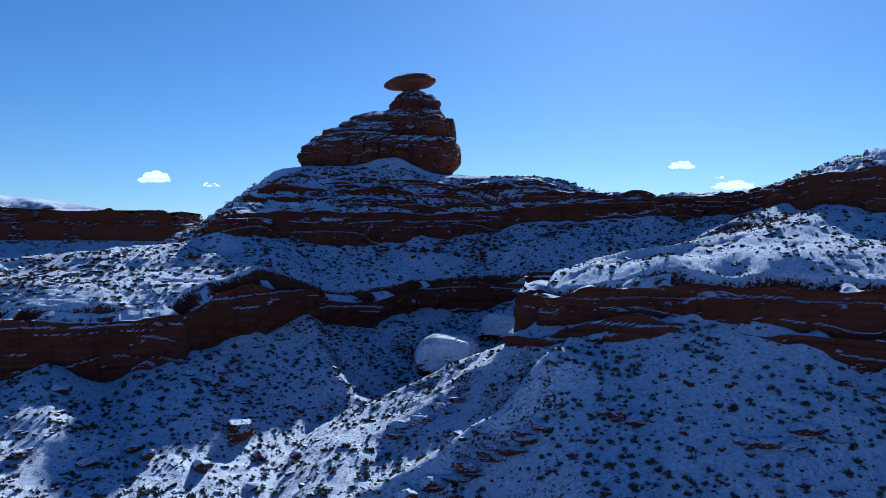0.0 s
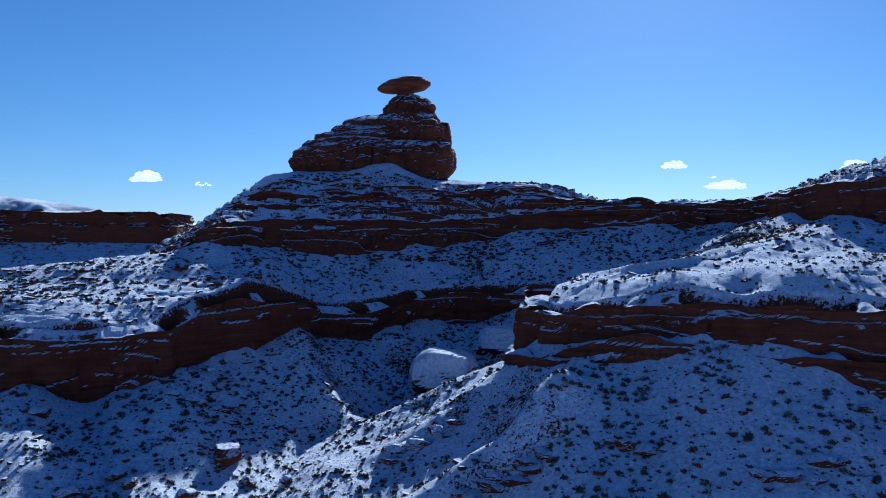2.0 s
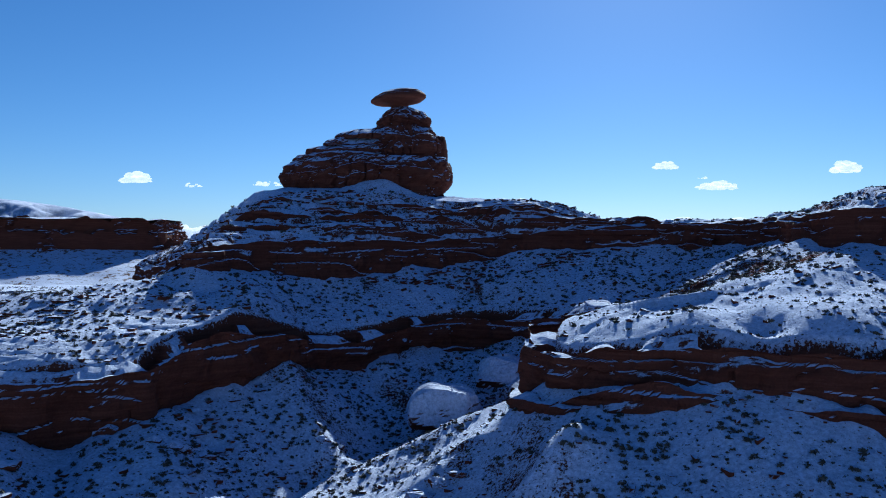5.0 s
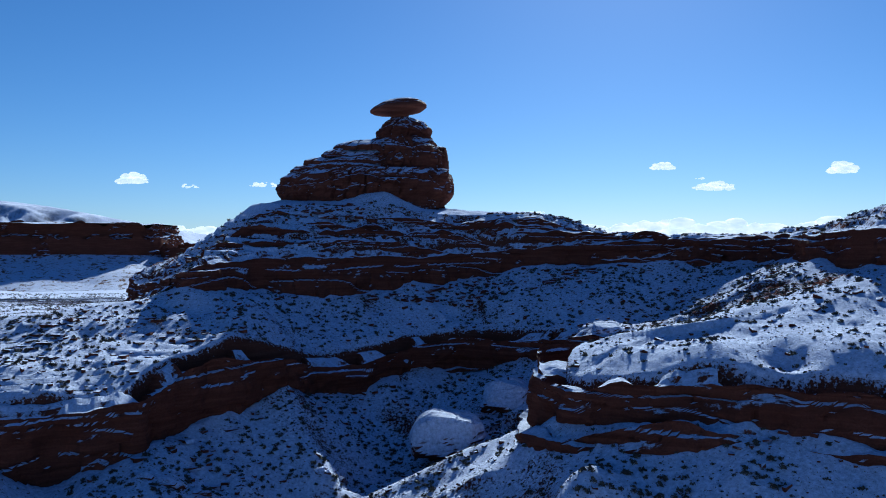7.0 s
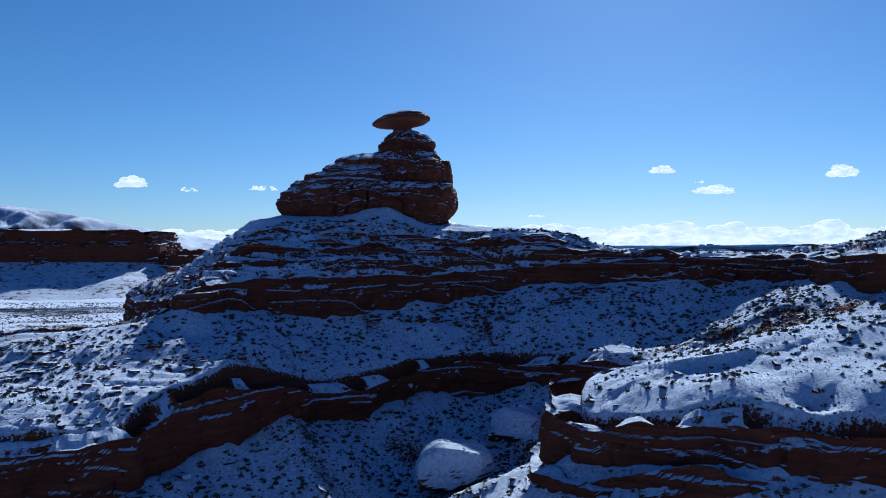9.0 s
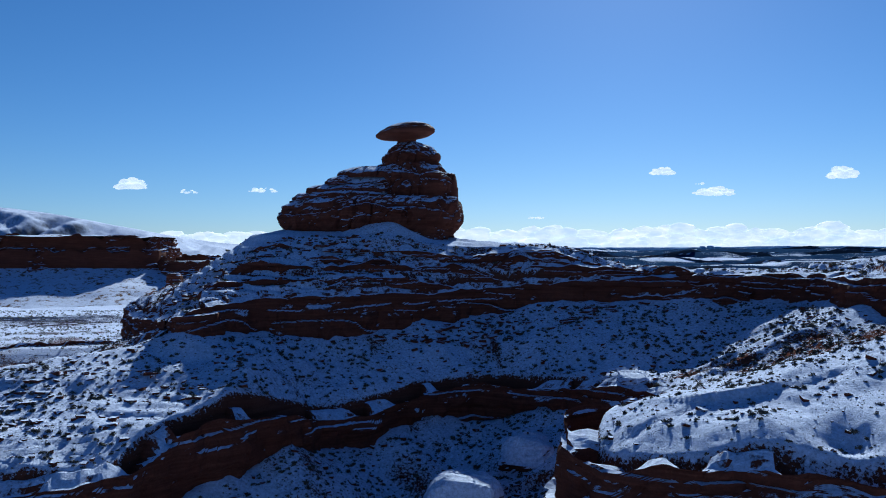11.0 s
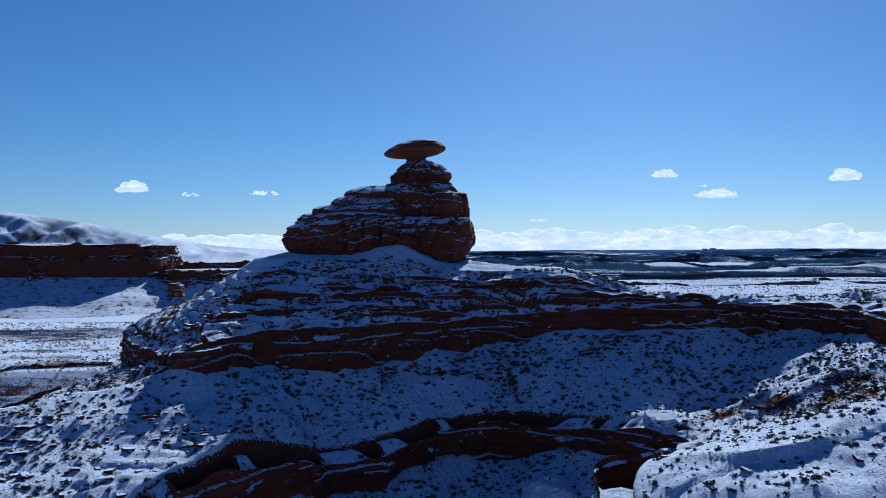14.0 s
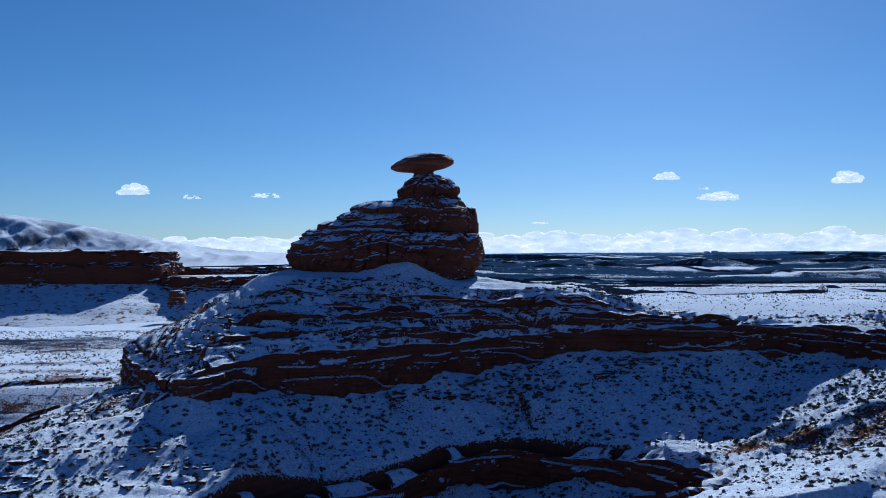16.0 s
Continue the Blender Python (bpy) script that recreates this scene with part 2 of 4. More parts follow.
    z = z + fine * (0.28 * fbm(x / 4.5, y / 4.5, 0.0, 3, 61) + 0.10 * fbm(x / 1.3, y / 1.3, 0.0, 2, 62))
    away = step(200, 700, r)
    bare = bare + away * (0.35 + 0.55 * step(700, 1500, r) + 0.8 * fbm(x / 420, y / 110, 0.0, 5, 73)) 
    # the wind-bared back of the spur, and thin snow in the valley
    spur = np.clip(((x - 50) * 24 + (y - 197) * -23) / (24 ** 2 + 23 ** 2), 0, 1)
    bare = bare + 1.0 * np.exp(-((x - 50 - 24 * spur) ** 2 + (y - 197 + 23 * spur) ** 2) / 8.5 ** 2) * (0.7 + 0.5 * fbm(x / 5, y / 5, 0.0, 3, 74))
    bare = bare - 0.4 * smooth_bench - 0.25 * left * ~iv
    bare = bare + 0.45 * iv * (0.8 + 0.8 * fbm(x / 70, y / 14, 0.0, 4, 75)) + 0.35 * step(600, 1000, r)
    return z, bare


# ---- materials ----
def material(name):
    m = bpy.data.materials.new(name)
    m.use_nodes = True
    nt = m.node_tree
    return m, nt, nt.nodes["Principled BSDF"]


def node(nt, kind, **inputs):
    n = nt.nodes.new(kind)
    for k, v in inputs.items():
        n.inputs[k.replace("_", " ")].default_value = v
    return n


def noise_node(nt, scale, detail=6, rough=0.6, squash=None, seed=0.0):
    co = node(nt, "ShaderNodeNewGeometry").outputs["Position"]
    if squash or seed:
        mp = nt.nodes.new("ShaderNodeMapping")
        mp.inputs["Scale"].default_value = squash or (1, 1, 1)
        mp.inputs["Location"].default_value = (seed, seed * 1.7, seed * 0.6)
        nt.links.new(co, mp.inputs["Vector"])
        co = mp.outputs["Vector"]
    n = node(nt, "ShaderNodeTexNoise", Scale=scale, Detail=detail, Roughness=rough)
    nt.links.new(co, n.inputs["Vector"])
    return n.outputs["Fac"]


def ramp(nt, fac, stops):
    r = nt.nodes.new("ShaderNodeValToRGB")
    while len(r.color_ramp.elements) < len(stops):
        r.color_ramp.elements.new(0.5)
    for e, (p, c) in zip(r.color_ramp.elements, stops):
        e.position, e.color = p, (*c, 1)
    nt.links.new(fac, r.inputs["Fac"])
    return r.outputs["Color"]


def math_node(nt, op, a, b, clamp=False):
    n = nt.nodes.new("ShaderNodeMath")
    n.operation, n.use_clamp = op, clamp
    for k, v in enumerate((a, b)):
        if isinstance(v, (int, float)):
            n.inputs[k].default_value = v
        else:
            nt.links.new(v, n.inputs[k])
    return n.outputs[0]


def mix_color(nt, fac, a, b):
    n = nt.nodes.new("ShaderNodeMix")
    n.data_type = "RGBA"
    nt.links.new(fac, n.inputs["Factor"])
    for k, v in (("A", a), ("B", b)):
        sock = [i for i in n.inputs if i.name == k and i.type == "RGBA"][0]
        if isinstance(v, tuple):
            sock.default_value = (*v, 1)
        else:
            nt.links.new(v, sock)
    return [o for o in n.outputs if o.type == "RGBA"][0]


SNOW = (0.80, 0.82, 0.86)


def snowy_rock(name, dark, mid, light, low, high, patch=0.35, patch_scale=0.25, attribute=False, fine_scale=2.2, speck=0.25):
    """Bedded red rock, with snow where it lies flat enough: none below an upward slope of low, full above high."""
    m, nt, bsdf = material(name)
    beds = noise_node(nt, 0.9, 5, 0.7, (0.08, 0.08, 1.6))
    grain = noise_node(nt, 3.0, 8, 0.65)
    blotch = noise_node(nt, 0.15, 4, 0.6, None, 9.0)
    t = math_node(nt, "ADD", math_node(nt, "MULTIPLY", beds, 0.55), math_node(nt, "MULTIPLY", grain, 0.3))
    t = math_node(nt, "ADD", t, math_node(nt, "MULTIPLY", blotch, 0.15))
    rock = ramp(nt, t, [(0.3, dark), (0.5, mid), (0.72, light)])
    geo = node(nt, "ShaderNodeNewGeometry")
    sep = nt.nodes.new("ShaderNodeSeparateXYZ")
    nt.links.new(geo.outputs["Normal"], sep.inputs[0])
    up = sep.outputs["Z"]
    big = math_node(nt, "SUBTRACT", noise_node(nt, patch_scale, 5, 0.65, None, 3.0), 0.5)
    small = math_node(nt, "SUBTRACT", noise_node(nt, fine_scale, 6, 0.7, None, 5.0), 0.5)
    k = math_node(nt, "ADD", up, math_node(nt, "MULTIPLY", big, patch))
    k = math_node(nt, "ADD", k, math_node(nt, "MULTIPLY", small, speck))
    if attribute:
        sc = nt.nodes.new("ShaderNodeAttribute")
        sc.attribute_name = "scrub_haze"
        # Far scrub is coloured dark blue: distance haze put into the base colour.
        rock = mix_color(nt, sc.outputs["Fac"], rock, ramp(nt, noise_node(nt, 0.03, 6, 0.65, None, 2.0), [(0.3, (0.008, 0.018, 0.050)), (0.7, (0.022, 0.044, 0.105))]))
        at = nt.nodes.new("ShaderNodeAttribute")
        at.attribute_name = "bare"
        k = math_node(nt, "SUBTRACT", k, math_node(nt, "MULTIPLY", at.outputs["Fac"], 0.55))
        streak = math_node(nt, "SUBTRACT", noise_node(nt, 0.016, 7, 0.68, (0.22, 1.0, 1.0), 7.0), 0.5)
        k = math_node(nt, "ADD", k, math_node(nt, "MULTIPLY", math_node(nt, "MULTIPLY", streak, 2.6), sc.outputs["Fac"]))
    rng = nt.nodes.new("ShaderNodeMapRange")
    rng.interpolation_type = "SMOOTHSTEP"
    rng.inputs["From Min"].default_value, rng.inputs["From Max"].default_value = low, high
    nt.links.new(k, rng.inputs["Value"])
    # Snow tinted blue: the hue of shade is put into its base colour.
    snow_shade_tint = ramp(nt, noise_node(nt, 1.5, 8, 0.7, None, 12.0), [(0.32, (0.29, 0.325, 0.48)), (0.68, (0.62, 0.665, 0.88))])
    nt.links.new(mix_color(nt, rng.outputs[0], rock, snow_shade_tint), bsdf.inputs["Base Color"])
    bsdf.inputs["Roughness"].default_value = 0.85
    bsdf.inputs["Specular IOR Level"].default_value = 0.0 if attribute else 0.03
    bump = node(nt, "ShaderNodeBump", Strength=0.9, Distance=0.35)
    nt.links.new(math_node(nt, "ADD", grain, math_node(nt, "MULTIPLY", rng.outputs[0], 0.5)), bump.inputs["Height"])
    nt.links.new(bump.outputs[0], bsdf.inputs["Normal"])
    return m


RED_D, RED_M, RED_L = (0.040, 0.0145, 0.0105), (0.088, 0.031, 0.021), (0.16, 0.062, 0.041)
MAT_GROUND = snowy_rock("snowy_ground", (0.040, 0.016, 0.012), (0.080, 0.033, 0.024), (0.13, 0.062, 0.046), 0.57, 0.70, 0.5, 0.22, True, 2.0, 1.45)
MAT_CLIFF = snowy_rock("cliff_rock", RED_D, RED_M, RED_L, 0.66, 0.78, 0.9, 0.35)
MAT_TOWER = snowy_rock("tower_rock", RED_D, RED_M, RED_L, 0.64, 0.78, 1.0, 0.3, speck=0.5)
MAT_HAT = snowy_rock("hat_rock", (0.055, 0.019, 0.013), (0.12, 0.042, 0.027), (0.19, 0.075, 0.047), 0.80, 0.97, 0.4, 0.3)
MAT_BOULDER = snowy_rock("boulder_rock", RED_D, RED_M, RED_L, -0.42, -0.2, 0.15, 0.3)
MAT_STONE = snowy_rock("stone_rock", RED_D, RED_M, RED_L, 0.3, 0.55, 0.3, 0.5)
MAT_TALUS = snowy_rock("far_talus", (0.06, 0.03, 0.022), (0.10, 0.06, 0.045), (0.16, 0.10, 0.08), 0.78, 0.92, 0.5, 0.06, False, 0.2, 1.5)
# Blue-grey far rock: the haze of distance is put into its colour.
MAT_FAR = snowy_rock("far_haze_rock", (0.03, 0.035, 0.05), (0.05, 0.055, 0.075), (0.08, 0.085, 0.10), 0.45, 0.95, 0.5, 0.012, False, 0.04, 0.6)

MAT_BUSH, nt_b, bs = material("sagebrush")
nt_b.links.new(ramp(nt_b, noise_node(nt_b, 0.8, 4, 0.6), [(0.3, (0.030, 0.026, 0.022)), (0.55, (0.062, 0.054, 0.043)), (0.75, (0.11, 0.095, 0.075))]), bs.inputs["Base Color"])
bs.inputs["Roughness"].default_value = 0.9

MAT_CLOUD, nt_c, bs = material("cloud")
nt_c.links.new(ramp(nt_c, noise_node(nt_c, 0.01, 4, 0.6), [(0.3, (0.28, 0.28, 0.29)), (0.7, (0.38, 0.38, 0.38))]), bs.inputs["Base Color"])
bs.inputs["Roughness"].default_value = 1.0
bs.inputs["Specular IOR Level"].default_value = 0.0
# Clouds glow by added emission, standing in for sunlight scattered through them.
nt_c.links.new(ramp(nt_c, noise_node(nt_c, 0.012, 5, 0.65, (0.6, 1.0, 1.4), 6.0), [(0.38, (0.74, 0.72, 0.66)), (0.60, (1.0, 0.88, 0.70))]), bs.inputs["Emission Color"])
bs.inputs["Emission Strength"].default_value = 1.1


# ---- mesh helpers ----
def mesh_object(name, verts, faces, mat, parent=None, label="", smooth=True):
    me = bpy.data.meshes.new(name)
    verts = np.asarray(verts, np.float32)
    faces = np.asarray(faces, np.int32)
    n = faces.shape[1]
    me.vertices.add(len(verts))
    me.vertices.foreach_set("co", verts.ravel())
    me.loops.add(faces.size)
    me.loops.foreach_set("vertex_index", faces.ravel())
    me.polygons.add(len(faces))
    me.polygons.foreach_set("loop_start", np.arange(0, faces.size, n, dtype=np.int32))
    me.polygons.foreach_set("use_smooth", np.full(len(faces), smooth))
    me.update(calc_edges=True)
    me.validate()
    me.materials.append(mat)
    ob = new(name, me)
    if parent is not None:
        ob.parent = parent
    if label:
        ob["label"] = label
    return ob


def grid_faces(rows, cols, wrap=False):
    i = np.arange(rows - 1)[:, None]
    j = np.arange(cols if wrap else cols - 1)[None, :]
    k = (j + 1) % cols
    return np.stack([i * cols + j, i * cols + k, (i + 1) * cols + k, (i + 1) * cols + j], -1).reshape(-1, 4)


def empty(name, at=(0, 0, 0)):
    ob = new(name)
    ob.location = at
    return ob


# ---- the ground: one sheet, fine round the alcove and coarser outwards ----
def spaced(a, b, fine, lo, hi, grow):
    mid = np.arange(a, b + fine / 2, fine)
    out_hi, v, d = [], b, fine
    while v < hi:
        d *= grow
        v += d
        out_hi.append(min(v, hi))
    out_lo, v, d = [], a, fine
    while v > lo:
        d *= grow
        v -= d
        out_lo.append(max(v, lo))
    return np.concatenate([out_lo[::-1], mid, out_hi])


GX = spaced(-100, 100, 0.62, -4900, 4900, 1.03)
GY = spaced(98, 262, 0.62, -900, 4900, 1.026)
X, Y = np.meshgrid(GX, GY)
Z, BARE = height(X.ravel(), Y.ravel())
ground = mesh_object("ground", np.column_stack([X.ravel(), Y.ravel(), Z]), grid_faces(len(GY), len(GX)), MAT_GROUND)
at = ground.data.attributes.new("bare", "FLOAT", "POINT")
at.data.foreach_set("value", BARE.astype(np.float32))
# Share of the blue haze colour, growing with distance.
at = ground.data.attributes.new("scrub_haze", "FLOAT", "POINT")
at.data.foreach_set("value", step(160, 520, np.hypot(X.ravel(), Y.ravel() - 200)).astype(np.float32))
tagged(ground, "snow-dusted red desert ground with talus slopes and a wash", "ground", kind="structure")


# ---- cliffs ----
def resample(line, gap):
    seg = np.hypot(np.diff(line[:, 0]), np.diff(line[:, 1]))
    run = np.concatenate([[0], np.cumsum(seg)])
    s = np.arange(0, run[-1], gap)
    return s, np.column_stack([np.interp(s, run, line[:, k]) for k in range(line.shape[1])])


def cliff(name, line, label, seed, side, gap=0.55, dv=0.28, thick=1.4, deep=1.1, width=4.5, lean=0.12, sink=3.0, parent=None, massive=0.0, sway=1.0, lumps=0.55, mat=None):
    """A broken, bedded rock face along a line of x, y, top, foot. side: +1 where the open air lies to the right of its way."""
    s, p = resample(line, gap)
    tx, ty = np.gradient(p[:, 0]), np.gradient(p[:, 1])
    k = 9
    ker = np.ones(k) / k
    tx, ty = np.convolve(np.pad(tx, k // 2, "edge"), ker, "valid"), np.convolve(np.pad(ty, k // 2, "edge"), ker, "valid")
    ln = np.hypot(tx, ty)
    nx, ny = side * ty / ln, -side * tx / ln
    tall = float(np.max(p[:, 2] - p[:, 3])) + sink
    nv = max(6, int(tall / dv))
    v = np.linspace(0, 1, nv)[:, None]
    foot, top = p[:, 3][None, :] - sink, p[:, 2][None, :] + lumps * fbm(s / (5.0 + 2 * lumps), s * 0 + seed, 0.0, 4, seed)[None, :]
    z = foot + (top - foot) * v
    S = np.broadcast_to(s[None, :], z.shape)
    z = z + np.minimum(0.5, 0.12 * tall) * fbm(S / 4.5, z / 3.0, 0.0, 3, seed + 50) * np.clip(8 * v * (1 - v), 0, 1)
    thin = strata(S, z, seed, thick, deep, width)
    bulk = strata(S, z, seed + 40, thick * 3.0, deep * 1.2, width * 1.6) + 0.6 * fbm(S / 4, z / 5, 0.0, 4, seed + 41) + 0.7 * vnoise(S / 2.6, z / 14.0, 0.0, seed + 42)
    bulky = (1 - step(massive - 0.12, massive + 0.12, v + 0.15 * fbm(S / 18, z * 0 + 1, 0.0, 2, seed + 9))) if massive else 0.0
    out = bulk * bulky + thin * (1 - bulky) - lean * (z - foot)
    out = out + sway * (1.5 * vnoise(S / 17.0, z / 60.0, 0.0, seed + 20) + 0.6 * fbm(S / 6.0, z / 20.0, 0.0, 3, seed + 21))
    out = np.maximum(out + 0.9, -0.9)
    cap = np.array([0.5, 1.3, 2.4, 3.8])[:, None] * (1 + 0.4 * vnoise(s / 3.0, s * 0 + 4, 0.0, seed + 30))[None, :]
    rim = np.convolve(np.pad(out[-1], 5, "edge"), np.ones(11) / 11, "valid")[None, :]
    soft = np.array([0.5, 1, 1, 1])[:, None]
    out = np.vstack([out, out[-1:] * (1 - soft) + rim * soft - cap])
    rag = 0.22 * fbm(s[None, :] / 1.6, cap * 1.3, 0.0, 3, seed + 31)
    xx, yy = p[:, 0][None, :] + nx[None, :] * out, p[:, 1][None, :] + ny[None, :] * out
    land = height(xx[-1], yy[-1])[0][None, :]
    q = np.array([0.1, 0.4, 0.75, 1.0])[:, None]
    edge = z[-1:]
    z = np.vstack([z, edge + (np.minimum(land, edge + 2.4) - edge) * q + 0.6 * rag - np.array([0, 0, 0.05, 0.7])[:, None]])
    f = grid_faces(*z.shape)
    ob = mesh_object(name, np.column_stack([xx.ravel(), yy.ravel(), z.ravel()]), f if side > 0 else f[:, ::-1], mat or MAT_CLIFF, parent, smooth=False)
    return tagged(ob, label, "" if parent else "cliff", kind="" if parent else "structure")


cliff("cliff_lower", LOWER[6:-6], "dark red bedded sandstone cliff with snow on its ledges", 3, +1, lean=-0.05, massive=0.75, deep=1.1, sway=1.6)
cliff("cliff_upper", np.vstack([UPPER[-7:-1], UPPER[:FRONT_END + 2]]), "dark red layered sandstone cliff under a snowy mesa", 8, +1, thick=1.6, massive=0.72, deep=1.2)
cliff("cliff_upper", UPPER[-31:-5], "red sandstone cliff round the mesa's far corner", 9, +1, 0.6, 0.3, thick=1.3, massive=0.3, sink=5.0)
# a lower bed juts out below the bench's cliff
under = LOWER[110:157].copy()
side = np.column_stack([np.gradient(under[:, 1]), -np.gradient(under[:, 0])])
side /= np.hypot(side[:, 0], side[:, 1])[:, None]
under[:, :2] += side * 5.4
under[:, 2], under[:, 3] = under[:, 3] - 0.7 + 0.9 * fbm(np.arange(len(under)) / 5.0, 0 * under[:, 0], 0.0, 2, 90), under[:, 3] - 3.6
cliff("rock_ledge", under, "low red sandstone ledge jutting out of the snowy talus", 44, +1, lean=0.05, massive=0.6, sway=0.6)


# ledges on the mesa's shoulder, between the rim and the tower's foot
def ledge_line(share, tall, a, b, seed):
    """A line between the mesa's front rim and the crown's front, with bed tops that come and go."""
    n = 140
    su, pu = resample(UPPER[:76], 0.5)
    sc, pc = resample(CROWN[:40], 0.5)
    t = np.linspace(a, b, n)
    u = np.column_stack([np.interp(t * su[-1], su, pu[:, k]) for k in range(3)])
    c = np.column_stack([np.interp(t * sc[-1], sc, pc[:, k]) for k in range(3)])
    xy = u[:, :2] * (1 - share) + c[:, :2] * share
    h, _ = height(xy[:, 0], xy[:, 1])
    up = tall * np.clip(0.55 + 0.8 * fbm(t * 14, t * 0 + seed, 0.0, 3, seed), 0.05, 1.2)
    h = np.convolve(np.pad(h, 4, "edge"), np.ones(9) / 9, "valid")
    return np.column_stack([xy, h + up * 0.75, h - 0.3])


for share, tall, a, b, seed in ((0.16, 1.8, 0.0, 1.0, 31), (0.36, 2.2, 0.0, 1.0, 32), (0.56, 1.8, 0.02, 0.95, 33), (0.76, 1.2, 0.1, 0.85, 34)):
    cliff("rock_ledge", ledge_line(share, tall, a, b, seed), "thin broken red sandstone ledge capped with snow", seed, +1, 0.5, 0.22, 0.8, 0.7, 3.0, 0.1, 1.2)


# beds that step down round the mesa's near corner, towards the side valley
CORNER = [(-46, 217), (-56, 206), (-64, 213), (-72, 228), (-82, 246), (-94, 268), (-106, 292)]
for out, tall, seed in ((0.0, 0.9, 35), (4.5, 1.4, 36), (10.0, 1.6, 37)):
    p = smooth_line([(x - out, y - 0.25 * out, 0, 0) for x, y in CORNER[2:]])
    h = height(p[:, 0], p[:, 1])[0]
    h = np.convolve(np.pad(h, 6, "edge"), np.ones(13) / 13, "valid")
    p[:, 2], p[:, 3] = h + tall * 0.55, h - 0.8
    cliff("rock_ledge", p, "dark red ledge stepping down round the mesa's corner", seed, +1, 0.5, 0.25, 0.9, 0.8, 4.0, 0.1, 2.0, sway=1.4)


# ---- the tower and its balanced rock ----
def loft(name, levels, y0, mat, seed, parent=None, label="", deep=1.0, thick=1.5, width=4.0, dz=0.3, n=220, rough=0.8, flat=False, warp=0.0):
    """A rock body of rings: levels of z, centre x, half-width, half-depth; bedded and broken like the cliffs."""
    lv = np.array(levels, float)
    z = np.arange(lv[0, 0], lv[-1, 0] + dz / 2, dz)
    cx, rx, ry = (np.interp(z, lv[:, 0], lv[:, k]) for k in (1, 2, 3))
    a = np.linspace(0, 2 * np.pi, n, endpoint=False)[None, :]
    ca, sa = np.cos(a), np.sin(a)
    sq = (np.abs(ca) ** 2.6 + np.abs(sa) ** 2.6) ** (-1 / 2.6)
    bx, by = rx[:, None] * ca * sq, ry[:, None] * sa * sq
    S = a * np.mean(rx) + 0 * z[:, None]
    Zg = z[:, None] + 0 * a
    wrap = step(0, 0.25, a) * step(0, 0.25, 2 * np.pi - a)
    inner = np.clip(np.minimum(z - z[0], z[-1] - z) / 1.2, 0, 1)[:, None]
    Zw = Zg + warp * wrap * inner * (0.9 * fbm(S / 7.0, Zg / 9.0, 0.0, 3, seed + 11) + 0.35 * fbm(S / 2.2, Zg / 3.0, 0.0, 2, seed + 12))
    crack = np.abs(vnoise(S / 5.0, Zg / 16.0, 0.0, seed + 13))
    out = -1.5 * warp * np.exp(-(crack / 0.05) ** 2) - 0.9 * warp * np.exp(-(np.abs(vnoise(S / 2.6, Zg / 5.0, 0.0, seed + 14)) / 0.06) ** 2)
    out = out + strata(S, Zg, seed, thick, deep, width) + rough * (1.5 * fbm(bx / 8 + 50, by / 8, Zg / 7, 4, seed + 2) + 0.6 * fbm(bx / 2.4 + 20, by / 2.4, Zg / 2.4, 3, seed + 4))
    out = out * wrap
    ln = np.hypot(bx, by) + 1e-6
    k = 1 + out / np.maximum(ln, 2.0)
    xx, yy = cx[:, None] + bx * k, y0 + by * k
    verts = np.column_stack([xx.ravel(), yy.ravel(), Zw.ravel()])
    # close the top with shrinking rings
    top = len(z) - 1
    rings, zz = [verts], z[-1]
    for q in (0.8, 0.55, 0.3, 0.02):
        ring = verts[top * n:(top + 1) * n].copy()
        c = ring.mean(0)
        ring[:, :2] = c[:2] + (ring[:, :2] - c[:2]) * q
        ring[:, 2] = zz + 0.25 * (1 - q) + 0.15 * fbm(ring[:, 0] / 2, ring[:, 1] / 2, 0.0, 2, seed)
        rings.append(ring)
    verts = np.vstack(rings)
    faces = grid_faces(len(z) + 4, n, True)
    return mesh_object(name, verts, faces, mat, parent, label, smooth=not flat)


TY = 287.0
tower = tagged(empty("rock_tower", (-22, TY, 66)), "stacked dark red sandstone tower with snowy ledges on the mesa", "rock tower")


def tier(name, levels, seed, **kw):
    lv = [(z - 66, cx + 22, rx, ry) for z, cx, rx, ry in levels]
    return loft(name, lv, 0.0, MAT_TOWER, seed, tower, flat=True, warp=0.8, **kw)


tier("lower_tier", [(63, -23, 25, 19), (67.5, -23, 26, 19), (69.5, -23, 28, 20), (71.5, -22, 28.4, 21), (74.5, -22, 28.4, 21), (76.5, -22.2, 28.2, 20), (78, -21, 26, 18), (79, -20, 24, 17)], 51, width=9.0, thick=4.6, deep=1.5, n=340, rough=0.9)
tier("middle_tier", [(77.5, -9.0, 11.6, 12.5), (79.6, -9.2, 12.0, 13), (80.4, -9.0, 12.6, 13.5), (83, -9.0, 12.6, 13), (86, -9.4, 11.4, 12.5), (87.2, -10, 10.2, 11), (88.6, -10, 9.8, 9.5), (89.4, -10.4, 8.8, 8.8)], 52, thick=4.2, width=7.0, deep=1.4, n=260, rough=0.8)
